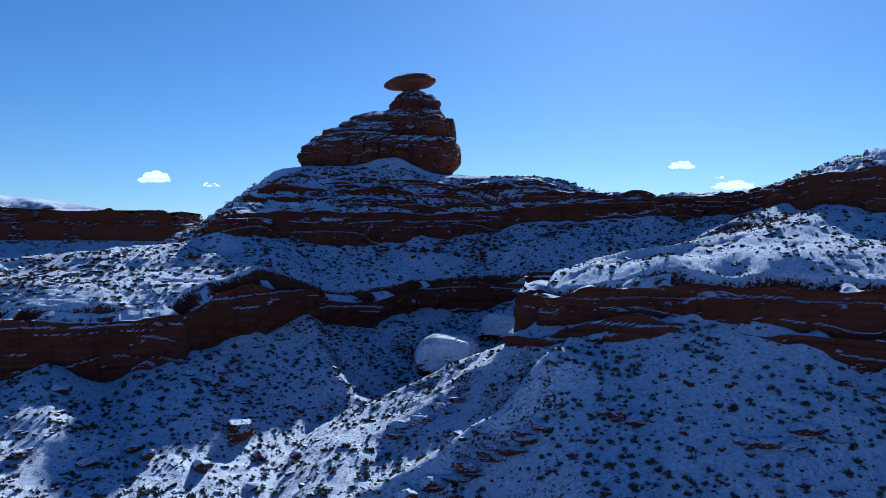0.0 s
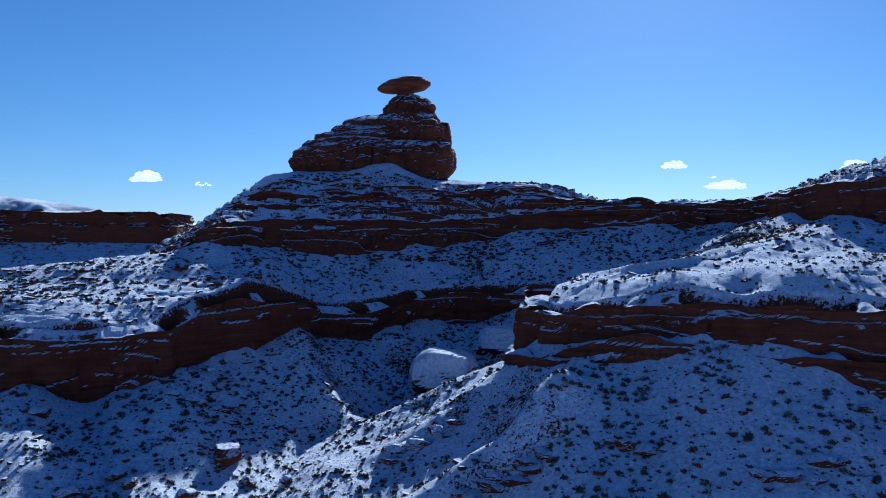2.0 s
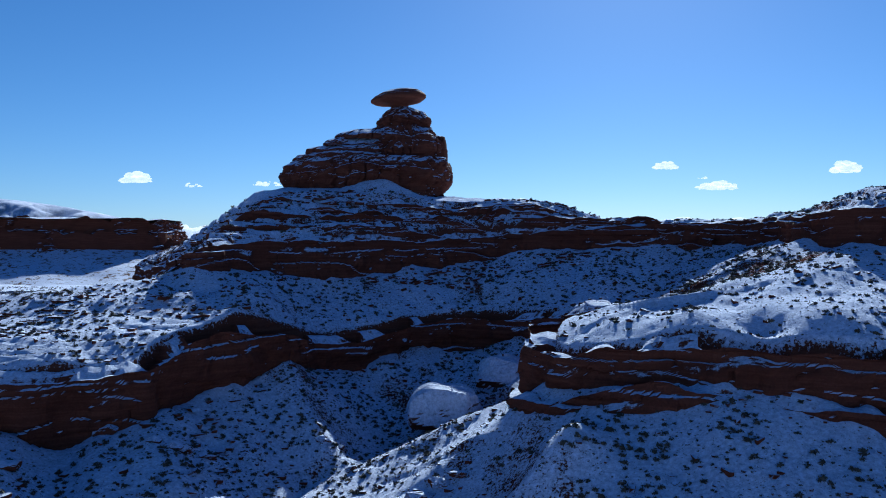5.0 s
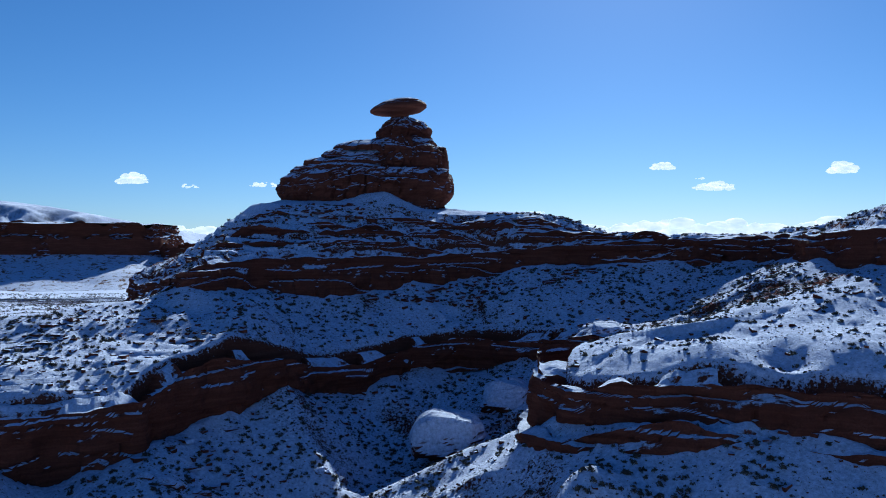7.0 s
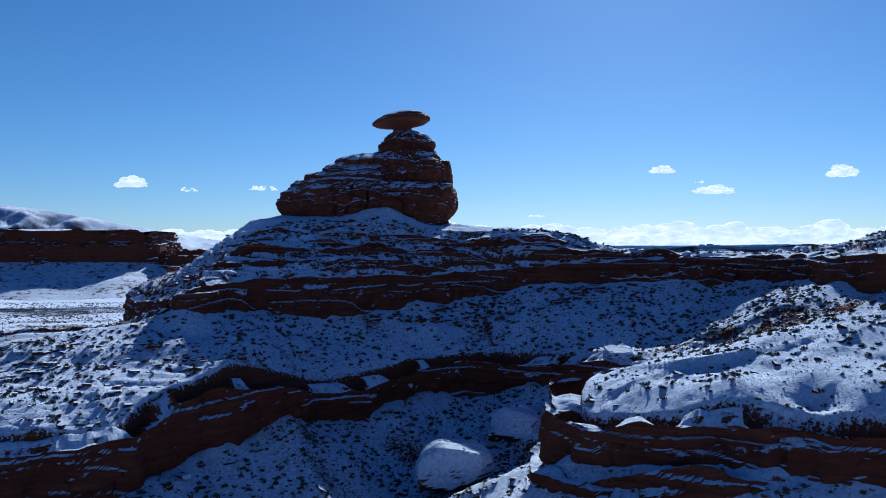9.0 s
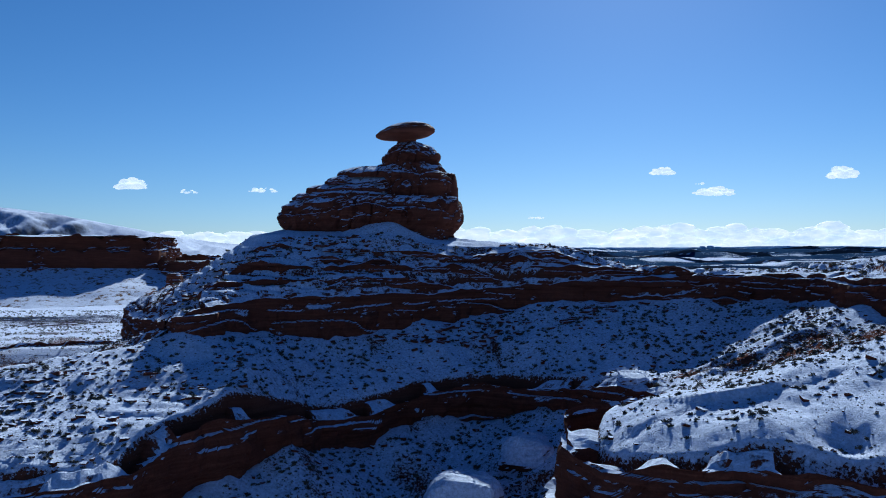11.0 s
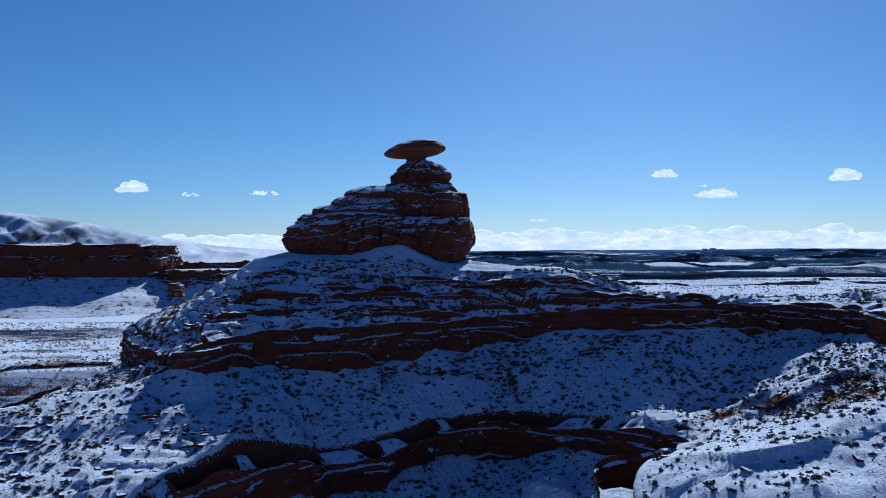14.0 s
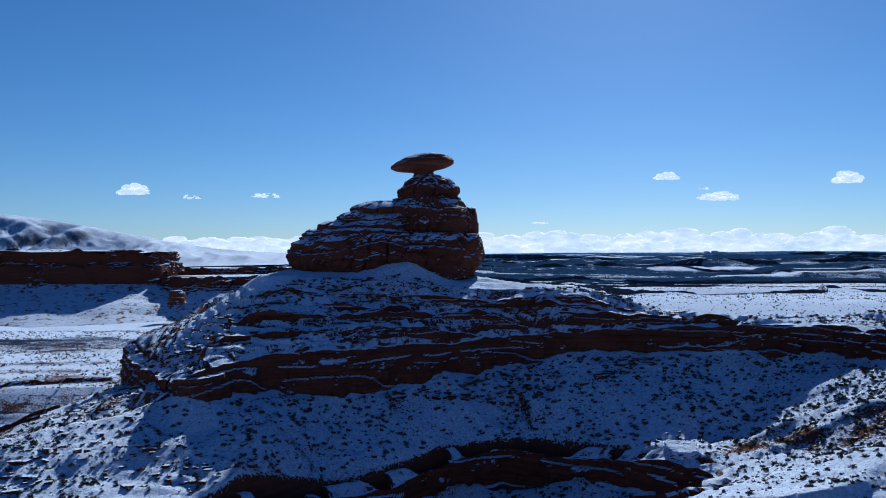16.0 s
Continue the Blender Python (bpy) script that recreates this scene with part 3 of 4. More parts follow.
# thin slabs step down the shoulder
for z0, z1, xl, xr, ry, seed in ((77.6, 81.0, -47, -12, 16, 55), (80.0, 83.2, -42, -12, 14, 56), (82.4, 85.8, -37.5, -13, 12.5, 57), (84.8, 88.6, -33, -12, 11, 58)):
    c, r, h = (xl + xr) / 2, (xr - xl) / 2, z1 - z0
    tier("slab", [(z0, c, r, ry), (z0 + h * 0.4, c, r, ry), (z0 + h * 0.7, c + 0.6, r * 0.9, ry * 0.86), (z1, c + 1.5, r * 0.68, ry * 0.62)], seed, thick=1.7, deep=0.9, width=4.5, n=220, dz=0.25, rough=0.7)
# a pillar leans against the block
tier("pillar", [(78, 1.6, 3.0, 6), (80, 1.8, 3.0, 6), (84, 1.8, 2.7, 5.5), (86, 1.6, 2.5, 5), (86.8, 1.4, 2.0, 4)], 63, thick=3.0, deep=0.5, width=3.0, n=90, rough=0.35)
tier("upper_tier", [(88.5, -10.5, 8.6, 8), (90, -10.5, 8.6, 8), (91, -10.4, 9.2, 8.2), (92.6, -10.4, 9.0, 8), (93.4, -10.2, 7.6, 7), (95, -10.2, 6.8, 6), (96.0, -10.2, 4.6, 4.4), (96.6, -10.3, 3.4, 3.4)], 53, deep=0.9, thick=2.2, width=4.0, n=160, rough=0.6)

hat = loft("balanced_rock", [(0, 0.4, 3.0, 2.8), (0.7, 0.4, 2.6, 2.6), (1.2, 0.3, 3.4, 3.2), (1.6, 0.0, 6.2, 5.2), (2.0, -0.2, 8.2, 7.0), (2.7, -0.2, 9.2, 7.9), (3.5, -0.1, 9.2, 8.0), (4.3, 0.2, 8.2, 7.4),
                             (5.0, 0.5, 6.9, 6.2), (5.7, 0.8, 5.4, 4.8), (6.2, 1.0, 3.6, 3.4)], 0.0, MAT_HAT, 54, None, "", 0.35, 2.0, 7.0, 0.16, 170, 0.32)
hat.matrix_world = pose(-11.6, TY, 96.5, 0, -5.0, 8)
tagged(hat, "broad sombrero-shaped red rock balanced on a narrow neck", "balanced rock")


# ---- boulders ----
def boulder(name, at, size, seed, label, mat=None, turn=0.0, tilt=0.0, boxy=3.0):
    """A rounded, faceted block with cracks; size: half-lengths."""
    n, m = 56, 36
    a = np.linspace(0, 2 * np.pi, n, endpoint=False)[None, :]
    b = np.linspace(-np.pi / 2 + 0.03, np.pi / 2 - 0.03, m)[:, None]
    d = np.stack([np.cos(b) * np.cos(a), np.cos(b) * np.sin(a), np.sin(b) + 0 * a], -1)
    r = (np.abs(d) ** boxy).sum(-1) ** (-1 / boxy)
    # flat facets
    rg = np.random.RandomState(seed)
    for _ in range(14):
        v = rg.normal(size=3)
        v /= np.linalg.norm(v)
        lim = 0.66 + 0.28 * rg.rand()
        dot = (d @ v) * r
        r = np.where(dot > lim, r * lim / dot, r)
    r = r * (1 + 0.06 * fbm(d[..., 0] * 2 + seed, d[..., 1] * 2, d[..., 2] * 2, 5, seed) - 0.05 * (np.abs(vnoise(d[..., 0] * 2.3 + seed, d[..., 1] * 2.3, d[..., 2] * 2.3, seed)) < 0.05))
    p = d * r[..., None] * np.array(size)
    ob = mesh_object(name, p.reshape(-1, 3), grid_faces(m, n, True), mat or MAT_BOULDER, smooth=False)
    ob.matrix_world = pose(*at, tilt, tilt * 0.6, turn)
    return tagged(ob, label, "boulder")


def on_ground(x, y, dz=0.0):
    return (x, y, float(height(np.array([x]), np.array([y]))[0][0]) + dz)


boulder("boulder", (1.2, 183, 14.9), (7.7, 6.6, 5.8), 5, "huge snow-plastered round boulder lying in the alcove", boxy=2.4)
boulder("boulder", (15, 197, 19.5), (7.2, 6.4, 5.6), 6, "large rounded boulder under smooth snow behind another", boxy=2.3)
boulder("boulder", (38, 200, 34.6), (4.6, 4.0, 2.2), 7, "snow-capped boulder on the alcove's rim", boxy=2.5)

# ---- far country ----
def far_ridge(name, line, label, seed, width, mat=MAT_FAR, gully=0.25, n=90):
    """A long hill: a line of x, y, crest height, foot height, with flanks of that width."""
    s, p = resample(line, 9.0)
    tx, ty = np.gradient(p[:, 0]), np.gradient(p[:, 1])
    ln = np.hypot(tx, ty)
    nx, ny = ty / ln, -tx / ln
    v = np.linspace(-1, 1, n)[:, None]
    h = (1 - np.abs(v)) ** 1.2
    rise = (p[:, 2] - p[:, 3])[None, :]
    g = ridged(s[None, :] / 120.0 + 1.2 * np.abs(v), v * 1.2 + 5, 5, seed)
    z = p[:, 3][None, :] - 12 + (rise + 12) * h + gully * rise * g * np.clip(4 * h * (1 - h), 0, 1) * 0.6
    x = p[:, 0][None, :] + nx[None, :] * v * width + 3 * fbm(s[None, :] / 80, v * 3, 0.0, 3, seed)
    y = p[:, 1][None, :] + ny[None, :] * v * width
    ob = mesh_object(name, np.column_stack([x.ravel(), (y + 0 * x).ravel(), z.ravel()]), grid_faces(*z.shape), mat)
    return tagged(ob, label, "mountain", kind="structure")


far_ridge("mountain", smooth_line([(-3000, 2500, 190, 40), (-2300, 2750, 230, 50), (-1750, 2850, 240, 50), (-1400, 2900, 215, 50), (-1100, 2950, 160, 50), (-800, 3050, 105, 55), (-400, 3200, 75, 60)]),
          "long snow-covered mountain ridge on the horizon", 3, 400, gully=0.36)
FAR_MESA = smooth_line([(-900, 700, 80, 54), (-620, 745, 80, 54), (-430, 770, 79, 52), (-330, 775, 78, 52), (-272, 790, 77, 51), (-258, 815, 77, 51), (-270, 870, 77, 51), (-400, 960, 78, 51)])


def skirt(name, line, widths, drops, label, seed, gap=5.0, rough=2.0, mat=MAT_TALUS):
    """Talus below a far cliff: from a line of x, y, top, foot outwards by widths, down by drops."""
    s, p = resample(line, gap)
    tx, ty = np.gradient(p[:, 0]), np.gradient(p[:, 1])
    ln = np.hypot(tx, ty)
    nx, ny = ty / ln, -tx / ln
    w = np.array(widths)[:, None]
    z = p[:, 3][None, :] - np.array(drops)[:, None] + rough * (ridged(s[None, :] / 35.0 + 0 * w, w / 90.0 + 3, 3, seed) + 0.5 * fbm(s[None, :] / 9.0 + 0 * w, w / 9.0, 0.0, 3, seed + 1)) * np.clip(w / 20, 0, 1)
    x, y = p[:, 0][None, :] + nx[None, :] * w, p[:, 1][None, :] + ny[None, :] * w
    ob = mesh_object(name, np.column_stack([x.ravel(), y.ravel(), z.ravel()]), grid_faces(*z.shape)[:, ::-1], mat)
    return tagged(ob, label, "slope", kind="structure")


low_band, high_band = FAR_MESA.copy(), FAR_MESA.copy()
low_band[:, 2] -= 13
high_band[:, 3] += 11
high_band[:, :2] += np.array([-5.0, 9.0])
cliff("far_cliff", low_band, "dark red lower cliff of a far mesa with snowy ledges", 61, +1, 2.0, 0.7, 3.0, 4.5, 11.0, 0.35, 14.0, sway=4.5, lumps=2.0)
cliff("far_cliff", high_band, "dark red upper cliff of a far flat-topped mesa", 64, +1, 2.0, 0.7, 3.0, 4.0, 9.0, 0.25, 5.0, sway=3.5, lumps=2.6)
skirt("far_talus", FAR_MESA, np.linspace(-6, 130, 30), 1.0 + 37 * (np.linspace(0, 1, 30) ** 0.8), "snowy talus below a far mesa", 62)
# the mesa's flat top
top_s, top_p = resample(FAR_MESA, 12.0)
back = np.column_stack([top_p[:, 0] - 60, top_p[:, 1] + 150])
rows = [top_p[:, :2] + (back - top_p[:, :2]) * q for q in np.linspace(0.015, 1, 14)]
flat = np.vstack([np.column_stack([r, top_p[:, 2] - 0.4 + 2.2 * fbm(r[:, 0] / 30, r[:, 1] / 16, 0.0, 3, 65)]) for r in rows])
tagged(mesh_object("far_mesa_top", flat, grid_faces(14, len(top_p))[:, ::-1], MAT_TALUS), "snow-dusted flat top of a far mesa", "mesa", kind="structure")

# ledges in the side valley
for line, tall, seed in (([(-240, 292), (-200, 300), (-165, 298), (-128, 308)], 2.2, 71), ([(-235, 264), (-195, 272), (-160, 270), (-122, 281)], 2.4, 72), ([(-200, 330), (-160, 340), (-128, 350)], 2.0, 73)):
    p = smooth_line([(x, y, 0, 0) for x, y in line])
    h = height(p[:, 0], p[:, 1])[0]
    p[:, 2], p[:, 3] = h + tall * 0.6, h - tall * 0.6
    cliff("rock_ledge", p, "dark red sandstone ledge crossing the snowy side valley", seed, +1, 0.8, 0.4, 1.3, 1.2, 5.0, 0.2, 2.0, sway=2.0)
# a lone stub of rock below the far mesa
stub = loft("rock_stub", [(0, 0, 7, 7), (2, 0, 6, 6), (4, 0, 6.5, 6), (9, 0, 6, 5.5), (11, 0, 4, 4)], 0.0, MAT_CLIFF, 91, None, "", 0.8, 3.0, 5.0, 0.5, 60, 0.5, True)
stub.location = (-213, 700, 34)
tagged(stub, "stubby dark red rock standing on a far snowy slope", "rock stub")


# tiers of broken country beyond the side valley
for line, tall, seed in (([(-262, 800, 54), (-215, 770, 54), (-170, 790, 54.5), (-120, 770, 54), (-60, 800, 54)], 7.0, 81), ([(-300, 960, 60), (-210, 930, 60), (-130, 950, 60), (-40, 930, 60)], 6.0, 82)):
    p = smooth_line([(x, y, z, z - tall) for x, y, z in line])
    p[:, :2] += 9 * np.column_stack([vnoise(p[:, 0] / 25, p[:, 1] / 25, 0.0, seed), vnoise(p[:, 0] / 25, p[:, 1] / 25, 0.0, seed + 1)])
    cliff("far_cliff", p, "dark broken sandstone tier beyond the snowy side valley", seed, +1, 2.0, 0.7, 2.4, 3.0, 9.0, 0.4, 6.0, sway=3.0, lumps=2.0)
    skirt("far_talus", p, np.linspace(-4, 70, 16), 0.5 + 30 * (np.linspace(0, 1, 16) ** 0.8), "snow-dusted slope below a far tier", seed + 3)
    skirt("far_bench", p, np.linspace(-90, -2, 12), np.full(12, -tall + 0.4), "snow-dusted bench on top of a far tier", seed + 5)
# low escarpments cross the plain behind the mesa, one behind another
rg = np.random.RandomState(31)
for k, far in enumerate((640, 760, 900, 1050, 1230, 1450, 1700, 2000, 2350, 2800, 3300)):
    x0, x1 = far * rg.uniform(-0.1, 0.12), far * rg.uniform(0.62, 0.78)
    xs = np.linspace(x0, x1, 26)
    ys = far + 0.09 * far * fbm(xs / (0.10 * far), xs * 0 + k, 0.0, 4, 400 + k)
    h = height(xs, ys - 12)[0]
    up = (0.0022 * far + 2.6) * np.clip(0.75 + 0.7 * fbm(xs / (0.16 * far), xs * 0 + k, 0.0, 3, 430 + k), 0.12, 1.6)
    p = smooth_line(np.column_stack([xs, ys, h + up, h - 2]), 8)
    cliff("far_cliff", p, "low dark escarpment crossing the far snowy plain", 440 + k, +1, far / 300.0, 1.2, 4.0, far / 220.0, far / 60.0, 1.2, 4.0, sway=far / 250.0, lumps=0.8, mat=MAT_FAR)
    skirt("far_bench", p, np.linspace(-0.11 * far, -1, 14), -(np.linspace(-1.0, 1.0, 14) * 4 - 2), "snow-dusted ground behind a far escarpment", 460 + k, far / 150.0, 1.0)
# Distance haze is painted into this rock's base colour as pale blue.
MAT_HAZE, nt_h, bs = material("distant_haze_rock")
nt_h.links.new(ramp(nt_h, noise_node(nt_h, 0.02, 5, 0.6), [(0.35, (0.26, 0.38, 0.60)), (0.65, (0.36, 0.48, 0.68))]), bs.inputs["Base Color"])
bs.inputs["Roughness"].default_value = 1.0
far_ridge("distant_mesa", smooth_line([(-1500, 4640, 86, 60), (-600, 4640, 84, 60), (300, 4640, 84, 60), (900, 4640, 88, 60), (1500, 4640, 86, 60), (2100, 4640, 92, 60), (2900, 4640, 85, 60)]), "low mesas along the horizon, painted in haze blue", 6, 90, MAT_HAZE, 0.5, 24)
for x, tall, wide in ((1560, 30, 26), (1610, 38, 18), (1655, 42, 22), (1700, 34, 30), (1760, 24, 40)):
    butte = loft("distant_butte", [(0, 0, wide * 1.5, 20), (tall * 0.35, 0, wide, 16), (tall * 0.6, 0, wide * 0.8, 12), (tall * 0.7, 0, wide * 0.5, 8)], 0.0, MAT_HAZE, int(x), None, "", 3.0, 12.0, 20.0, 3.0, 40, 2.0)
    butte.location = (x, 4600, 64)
    tagged(butte, "butte far off on the horizon, painted in haze blue", "butte", group="distant buttes")


# ---- clouds ----
def cloud(name, at, size, puffs, seed, label):
    """A heap of lumpy puffs with a flat base."""
    rg = np.random.RandomState(seed)
    n, m = 12, 8
    a = np.linspace(0, 2 * np.pi, n, endpoint=False)[None, :]
    b = np.linspace(-np.pi / 2 + 0.05, np.pi / 2 - 0.05, m)[:, None]
    d = np.stack([np.cos(b) * np.cos(a), np.cos(b) * np.sin(a), np.sin(b) + 0 * a], -1)
    vs, fs, base = [], [], grid_faces(m, n, True)
    for i in range(puffs):
        u = rg.uniform(-1, 1)
        env = (1 - u * u) ** 0.6
        c = np.array([u * size[0], rg.uniform(-0.5, 0.5) * size[1], rg.uniform(0, 0.9) ** 1.3 * size[2] * env])
        r = size[2] * rg.uniform(0.12, 0.34) * (0.45 + 0.55 * env)
        p = c + d * r * np.array([1.7, 1.2, 0.7]) * (1 + 0.22 * fbm(d[..., 0] * 2 + i, d[..., 1] * 2, d[..., 2] * 2, 3, seed))[..., None]
        p[..., 2] = np.maximum(p[..., 2], -0.12 * size[2])
        vs.append(p.reshape(-1, 3))
        fs.append(base + i * n * m)
    ob = mesh_object(name, np.vstack(vs), np.vstack(fs), MAT_CLOUD)
    ob.location = at
    return tagged(ob, label, "cloud", kind="structure")


def sky_place(px, py, far):
    """A place in the sky at that bearing (tangent to the right) and rise (tangent)."""
    return (px * far, far, 55 + py * far)


CLOUDS = [(-0.362, 0.082, 75, 34, 14), (-0.292, 0.076, 45, 12, 6), (-0.20, 0.077, 75, 15, 10), (0.300, 0.099, 55, 28, 12), (0.365, 0.073, 100, 28, 16),
          (0.347, 0.086, 22, 10, 5), (0.530, 0.095, 75, 38, 14), (0.14, 0.043, 40, 10, 6), (0.60, 0.100, 40, 20, 5)]
for k, (bx, bz, wide, tall, puffs) in enumerate(CLOUDS):
    cloud("cloud", sky_place(bx, bz, 4600), (wide * 1.1, 60, tall * 1.7), puffs * 4, 200 + k, "small white fair-weather cloud in a clear blue sky")
rg = np.random.RandomState(77)
for k in range(34):
    bx = -0.37 + k * 0.034 + rg.uniform(-0.01, 0.01)
    tall = rg.uniform(95, 135) if bx > -0.1 else rg.uniform(80, 105)
    cloud("cloud", sky_place(bx, 0.004, 4750), (190, 70, tall * 1.15), 150, 300 + k, "low white cloud bank along the horizon")


# ---- desert shrubs and loose stones on the slopes ----
def scatter(n, x0, x1, y0, y1, seed, steepest=1.0, clump=0.35):
    """Places on the open slopes, in loose drifts, clear of the cliffs."""
    rg = np.random.RandomState(seed)
    x, y = rg.uniform(x0, x1, n), rg.uniform(y0, y1, n)
    keep = fbm(x / 12, y / 12, 0.0, 3, seed) + rg.uniform(-0.7, 0.7, n) > -clump
    x, y = x[keep], y[keep]
    z, _ = height(x, y)
    zx, _ = height(x + 0.8, y)
    zy, _ = height(x, y + 0.8)
    g = np.hypot(zx - z, zy - z) / 0.8
    dl, _, _ = nearest(LOWER, x, y)
    du, _, _ = nearest(UPPER, x, y)
    near_tower = ((x + 22) / 27) ** 2 + ((y - TY) / 17) ** 2 < 1
    bench = (x > 22) & (y < 172) & (x + y > 172) & inside(L_POLY, x, y)
    ok = ~(bench & (rg.uniform(0, 1, len(x)) < 0.5)) & (g < steepest) & (dl > 1.8) & (du > 2.2) & ~near_tower
    return x[ok], y[ok], z[ok], rg


def bush_template(seed, leaves):
    """Twiggy tufts of thin leaf blades, filling a low dome."""
    rg = np.random.RandomState(seed)
    v = []
    for _ in range(leaves):
        d = rg.normal(size=3)
        d[2] = abs(d[2]) * 0.9
        d /= np.linalg.norm(d)
        c = d * rg.uniform(0.1, 0.72) * np.array([1, 1, 0.85])
        a, b = rg.normal(size=3), rg.normal(size=3)
        a, b = a / np.linalg.norm(a), b / np.linalg.norm(b)
        r = rg.uniform(0.3, 0.55)
        v += [c + a * r, c - a * r * 0.6 + b * r * 0.5, c - b * r * 0.7]
    return np.array(v)


def bush_field(name, x, y, z, size, rg, leaves, label):
    temps = [bush_template(900 + k, leaves) for k in range(7)]
    pick = rg.randint(0, 7, len(x))
    turn = rg.uniform(0, 6.28, len(x))
    out = []
    for k in range(7):
        m = pick == k
        t = temps[k]
        c, s = np.cos(turn[m])[:, None], np.sin(turn[m])[:, None]
        sz = size[m][:, None]
        out.append(np.stack([x[m][:, None] + sz * (c * t[:, 0] - s * t[:, 1]), y[m][:, None] + sz * (s * t[:, 0] + c * t[:, 1]), z[m][:, None] + sz * (t[:, 2] * 0.95 - 0.05)], -1).reshape(-1, 3))
    v = np.vstack(out)
    ob = mesh_object(name, v, np.arange(len(v)).reshape(-1, 3), MAT_BUSH, smooth=False)
    return tagged(ob, label, "shrubs", kind="stuff")


bx, by, bz, rg = scatter(24000, -105, 105, 90, 262, 11)
bush_field("sagebrush", bx, by, bz, 0.26 + 0.72 * rg.uniform(0, 1, len(bx)) ** 2.2, rg, 34, "dark leafless sagebrush scattered over snowy slopes")
bx, by, bz, rg = scatter(70000, -105, 105, 90, 262, 18)
bush_field("dry_tufts", bx, by, bz, 0.10 + 0.18 * rg.uniform(0, 1, len(bx)) ** 1.5, rg, 8, "small dry tufts poking through thin snow")
bx, by, bz, rg = scatter(16000, -420, -60, 200, 620, 12)
bush_field("sagebrush", bx, by, bz + 0.25, 0.5 + 0.9 * rg.uniform(0, 1, len(bx)) ** 2, rg, 8, "dark sagebrush dotting the side valley")
bx, by, bz, rg = scatter(24000, 20, 700, 255, 950, 13)
bush_field("sagebrush", bx, by, bz + 0.25, 0.5 + 0.9 * rg.uniform(0, 1, len(bx)) ** 2, rg, 7, "dark sagebrush dotting the plain behind the mesa")


def stone_field(name, x, y, z, size, rg, label):
    """Small angular slabs, half sunk in the snow."""
    cube = np.array([(-1, -1, -1), (1, -1, -1), (1, 1, -1), (-1, 1, -1), (-1, -1, 1), (1, -1, 1), (1, 1, 1), (-1, 1, 1)], float)
    quad = np.array([(0, 3, 2, 1), (4, 5, 6, 7), (0, 1, 5, 4), (1, 2, 6, 5), (2, 3, 7, 6), (3, 0, 4, 7)])
    n = len(x)
    p = cube[None] * rg.uniform(0.55, 1.0, (n, 8, 3)) * np.stack([rg.uniform(0.7, 1.4, n), rg.uniform(0.5, 1.0, n), rg.uniform(0.25, 0.6, n)], -1)[:, None]
    p = p * size[:, None, None]
    tilt = rg.uniform(-0.35, 0.35, n)[:, None]
    px, pz = p[..., 0] * np.cos(tilt) - p[..., 2] * np.sin(tilt), p[..., 0] * np.sin(tilt) + p[..., 2] * np.cos(tilt)
    a = rg.uniform(0, 6.28, n)[:, None]
    v = np.stack([x[:, None] + px * np.cos(a) - p[..., 1] * np.sin(a), y[:, None] + px * np.sin(a) + p[..., 1] * np.cos(a), z[:, None] + pz + 0.1 * size[:, None]], -1)
    ob = mesh_object(name, v.reshape(-1, 3), (quad[None] + 8 * np.arange(n)[:, None, None]).reshape(-1, 4), MAT_STONE, smooth=False)
    return tagged(ob, label, "stones", kind="stuff")


bx, by, bz, rg = scatter(7000, -105, 105, 90, 262, 14, 1.1)
stone_field("loose_stones", bx, by, bz, 0.15 + 0.65 * rg.uniform(0, 1, len(bx)) ** 3, rg, "small angular red stones half buried in snow")

# single fallen blocks
BLOCKS = [(-36, 141, 3.0, 2.4, 2.4, 21), (-59, 158, 2.6, 2.4, 1.5, 22), (-39, 128, 2.0, 1.5, 1.0, 23), (-32, 138, 1.4, 1.1, 1.0, 24), (-26, 141, 1.3, 1.2, 0.9, 25), (-54, 122, 2.2, 1.6, 0.8, 26),
          (-50, 129, 2.2, 1.4, 0.9, 27), (-47, 127, 1.6, 1.2, 0.9, 28), (-68, 141, 2.0, 1.6, 0.8, 29), (-31, 128, 1.4, 1.0, 0.7, 30), (-16, 160, 1.2, 1.0, 0.8, 31), (-64, 120, 1.6, 1.2, 0.8, 32)]
for bx, by, sx, sy, sz, seed in BLOCKS:
    fallen = boulder("fallen_block", on_ground(bx, by, sz * 0.45), (sx, sy, sz), seed, "fallen red sandstone block dusted with snow on the talus", MAT_STONE, seed * 37.0, (seed * 13) % 20 - 10.0, 4.0)
    tagged(fallen, group="fallen blocks on the talus")

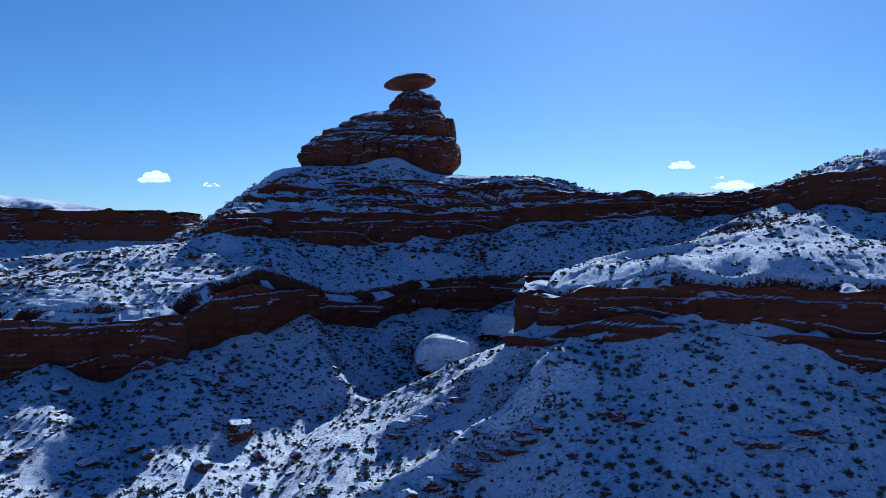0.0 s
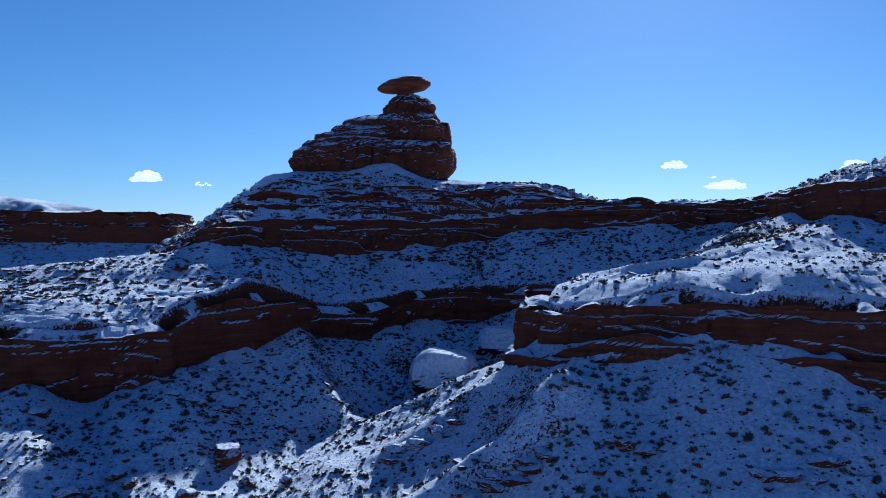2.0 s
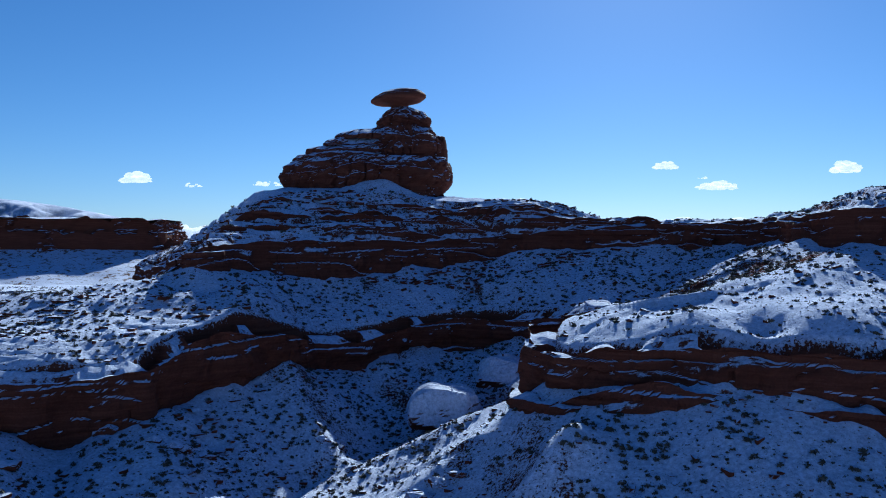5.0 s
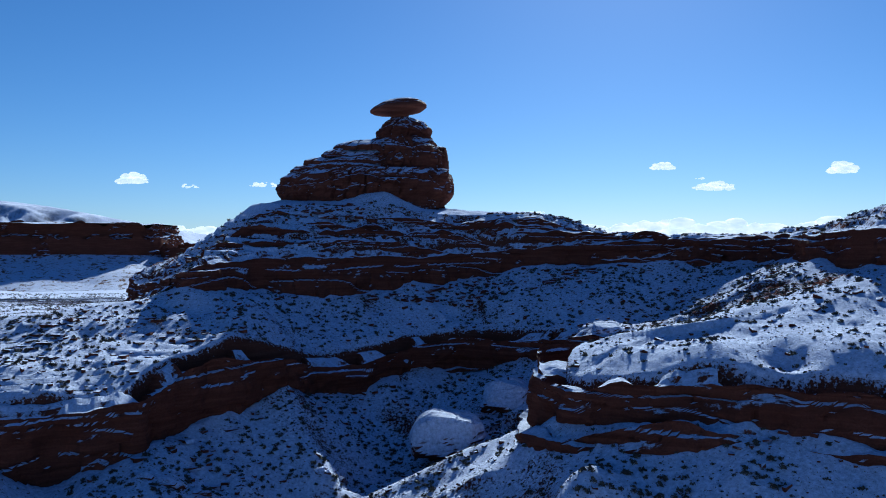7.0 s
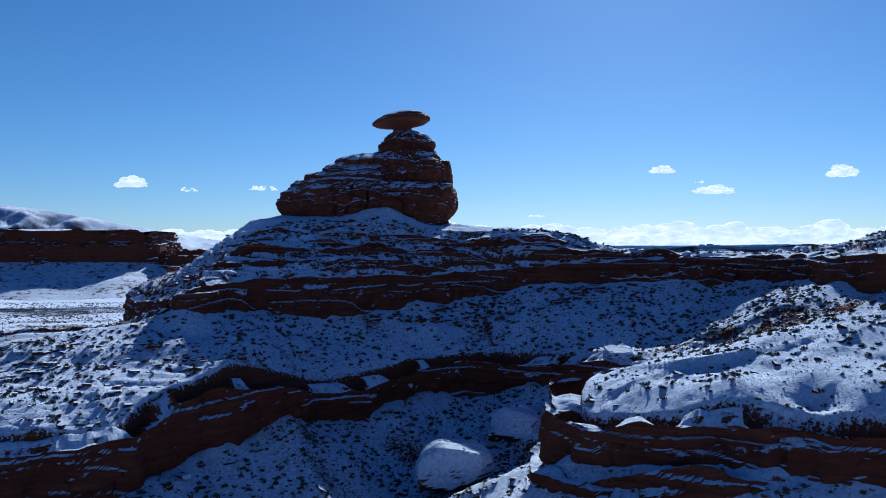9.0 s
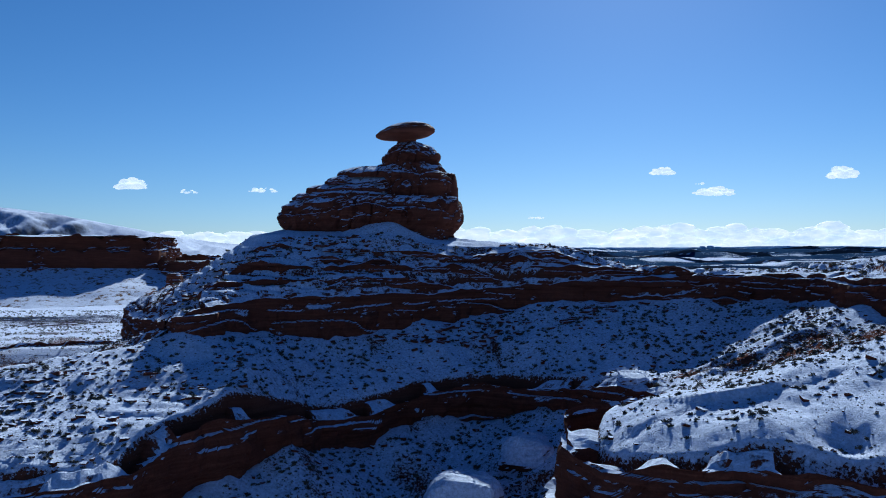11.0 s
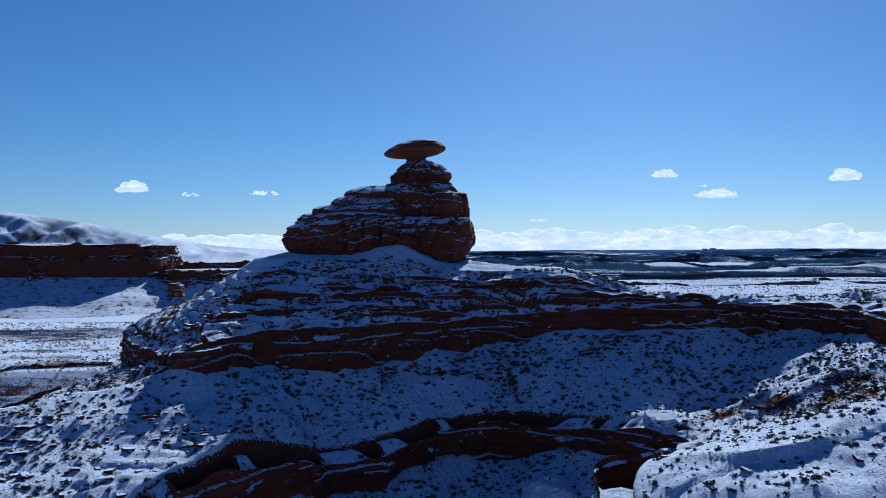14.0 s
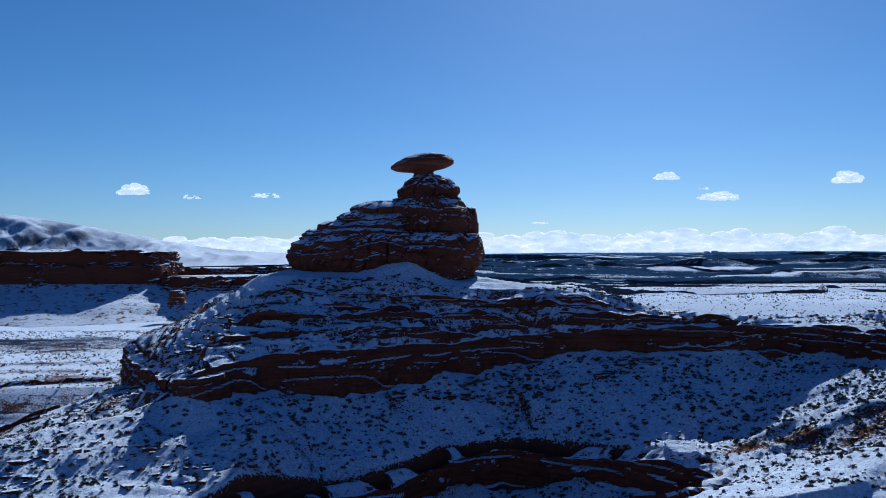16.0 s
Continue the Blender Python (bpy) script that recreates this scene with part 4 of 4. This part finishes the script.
# outcrops: rows of half-buried blocks across the spurs and slopes
OUTCROPS = [(16, 118, -6, 115, 13, 2.4), (3, 141, -9, 139, 8, 2.0), (52, 104, 38, 105, 8, 1.8), (30, 112, 22, 114, 6, 1.6), (66, 112, 58, 114, 6, 1.6), (-38, 158, -50, 154, 6, 1.6), (-14, 172, -24, 168, 5, 1.3)]
rg = np.random.RandomState(66)
for x0, y0, x1, y1, n, big in OUTCROPS:
    for q in (np.arange(n) + 0.5) / n:
        px, py = x0 + (x1 - x0) * q + rg.uniform(-0.8, 0.8), y0 + (y1 - y0) * q + rg.uniform(-1.2, 1.2)
        r = big * rg.uniform(0.5, 1.1)
        outcrop = boulder("outcrop_block", on_ground(px, py, -0.1 * r), (r * rg.uniform(0.9, 1.5), r * 0.9, r * rg.uniform(0.35, 0.65)), int(rg.randint(1000)), "half-buried red sandstone block capped with snow", MAT_STONE, float(rg.uniform(-30, 30)), float(rg.uniform(-8, 8)), 5.0)
        tagged(outcrop, group="outcrop blocks on the slopes")


def slab_field(name, x, y, z, size, rg, label):
    """Flat broken plates of rock lying level along the bench."""
    cube = np.array([(-1, -1, -1), (1, -1, -1), (1, 1, -1), (-1, 1, -1), (-1, -1, 1), (1, -1, 1), (1, 1, 1), (-1, 1, 1)], float)
    quad = np.array([(0, 3, 2, 1), (4, 5, 6, 7), (0, 1, 5, 4), (1, 2, 6, 5), (2, 3, 7, 6), (3, 0, 4, 7)])
    n = len(x)
    p = cube[None] * rg.uniform(0.5, 1.0, (n, 8, 3)) * np.stack([size * rg.uniform(0.8, 1.8, n), size * rg.uniform(0.5, 0.9, n), rg.uniform(0.18, 0.5, n)], -1)[:, None]
    a = rg.uniform(-1.2, 1.2, n)[:, None]
    p[..., 2] += p[..., 0] * rg.uniform(-0.15, 0.15, n)[:, None]
    v = np.stack([x[:, None] + p[..., 0] * np.cos(a) - p[..., 1] * np.sin(a), y[:, None] + p[..., 0] * np.sin(a) + p[..., 1] * np.cos(a), z[:, None] + p[..., 2] + 0.12], -1)
    ob = mesh_object(name, v.reshape(-1, 3), (quad[None] + 8 * np.arange(n)[:, None, None]).reshape(-1, 4), MAT_STONE, smooth=False)
    return tagged(ob, label, "rock slabs", kind="stuff")


bx, by, bz, rg = scatter(260, -105, -40, 158, 196, 15, 1.2)
slab_field("bench_slabs", bx, by, bz - 0.15, 0.4 + 1.2 * rg.uniform(0, 1, len(bx)) ** 2, rg, "broken flat sandstone plates under patchy snow on the bench")
bx, by, bz, rg = scatter(1100, -80, 60, 234, 262, 17, 2.5)
slab_field("shoulder_slabs", bx, by, bz - 0.1, 0.4 + 1.3 * rg.uniform(0, 1, len(bx)) ** 2, rg, "broken flat sandstone plates on the mesa's snowy shoulder")
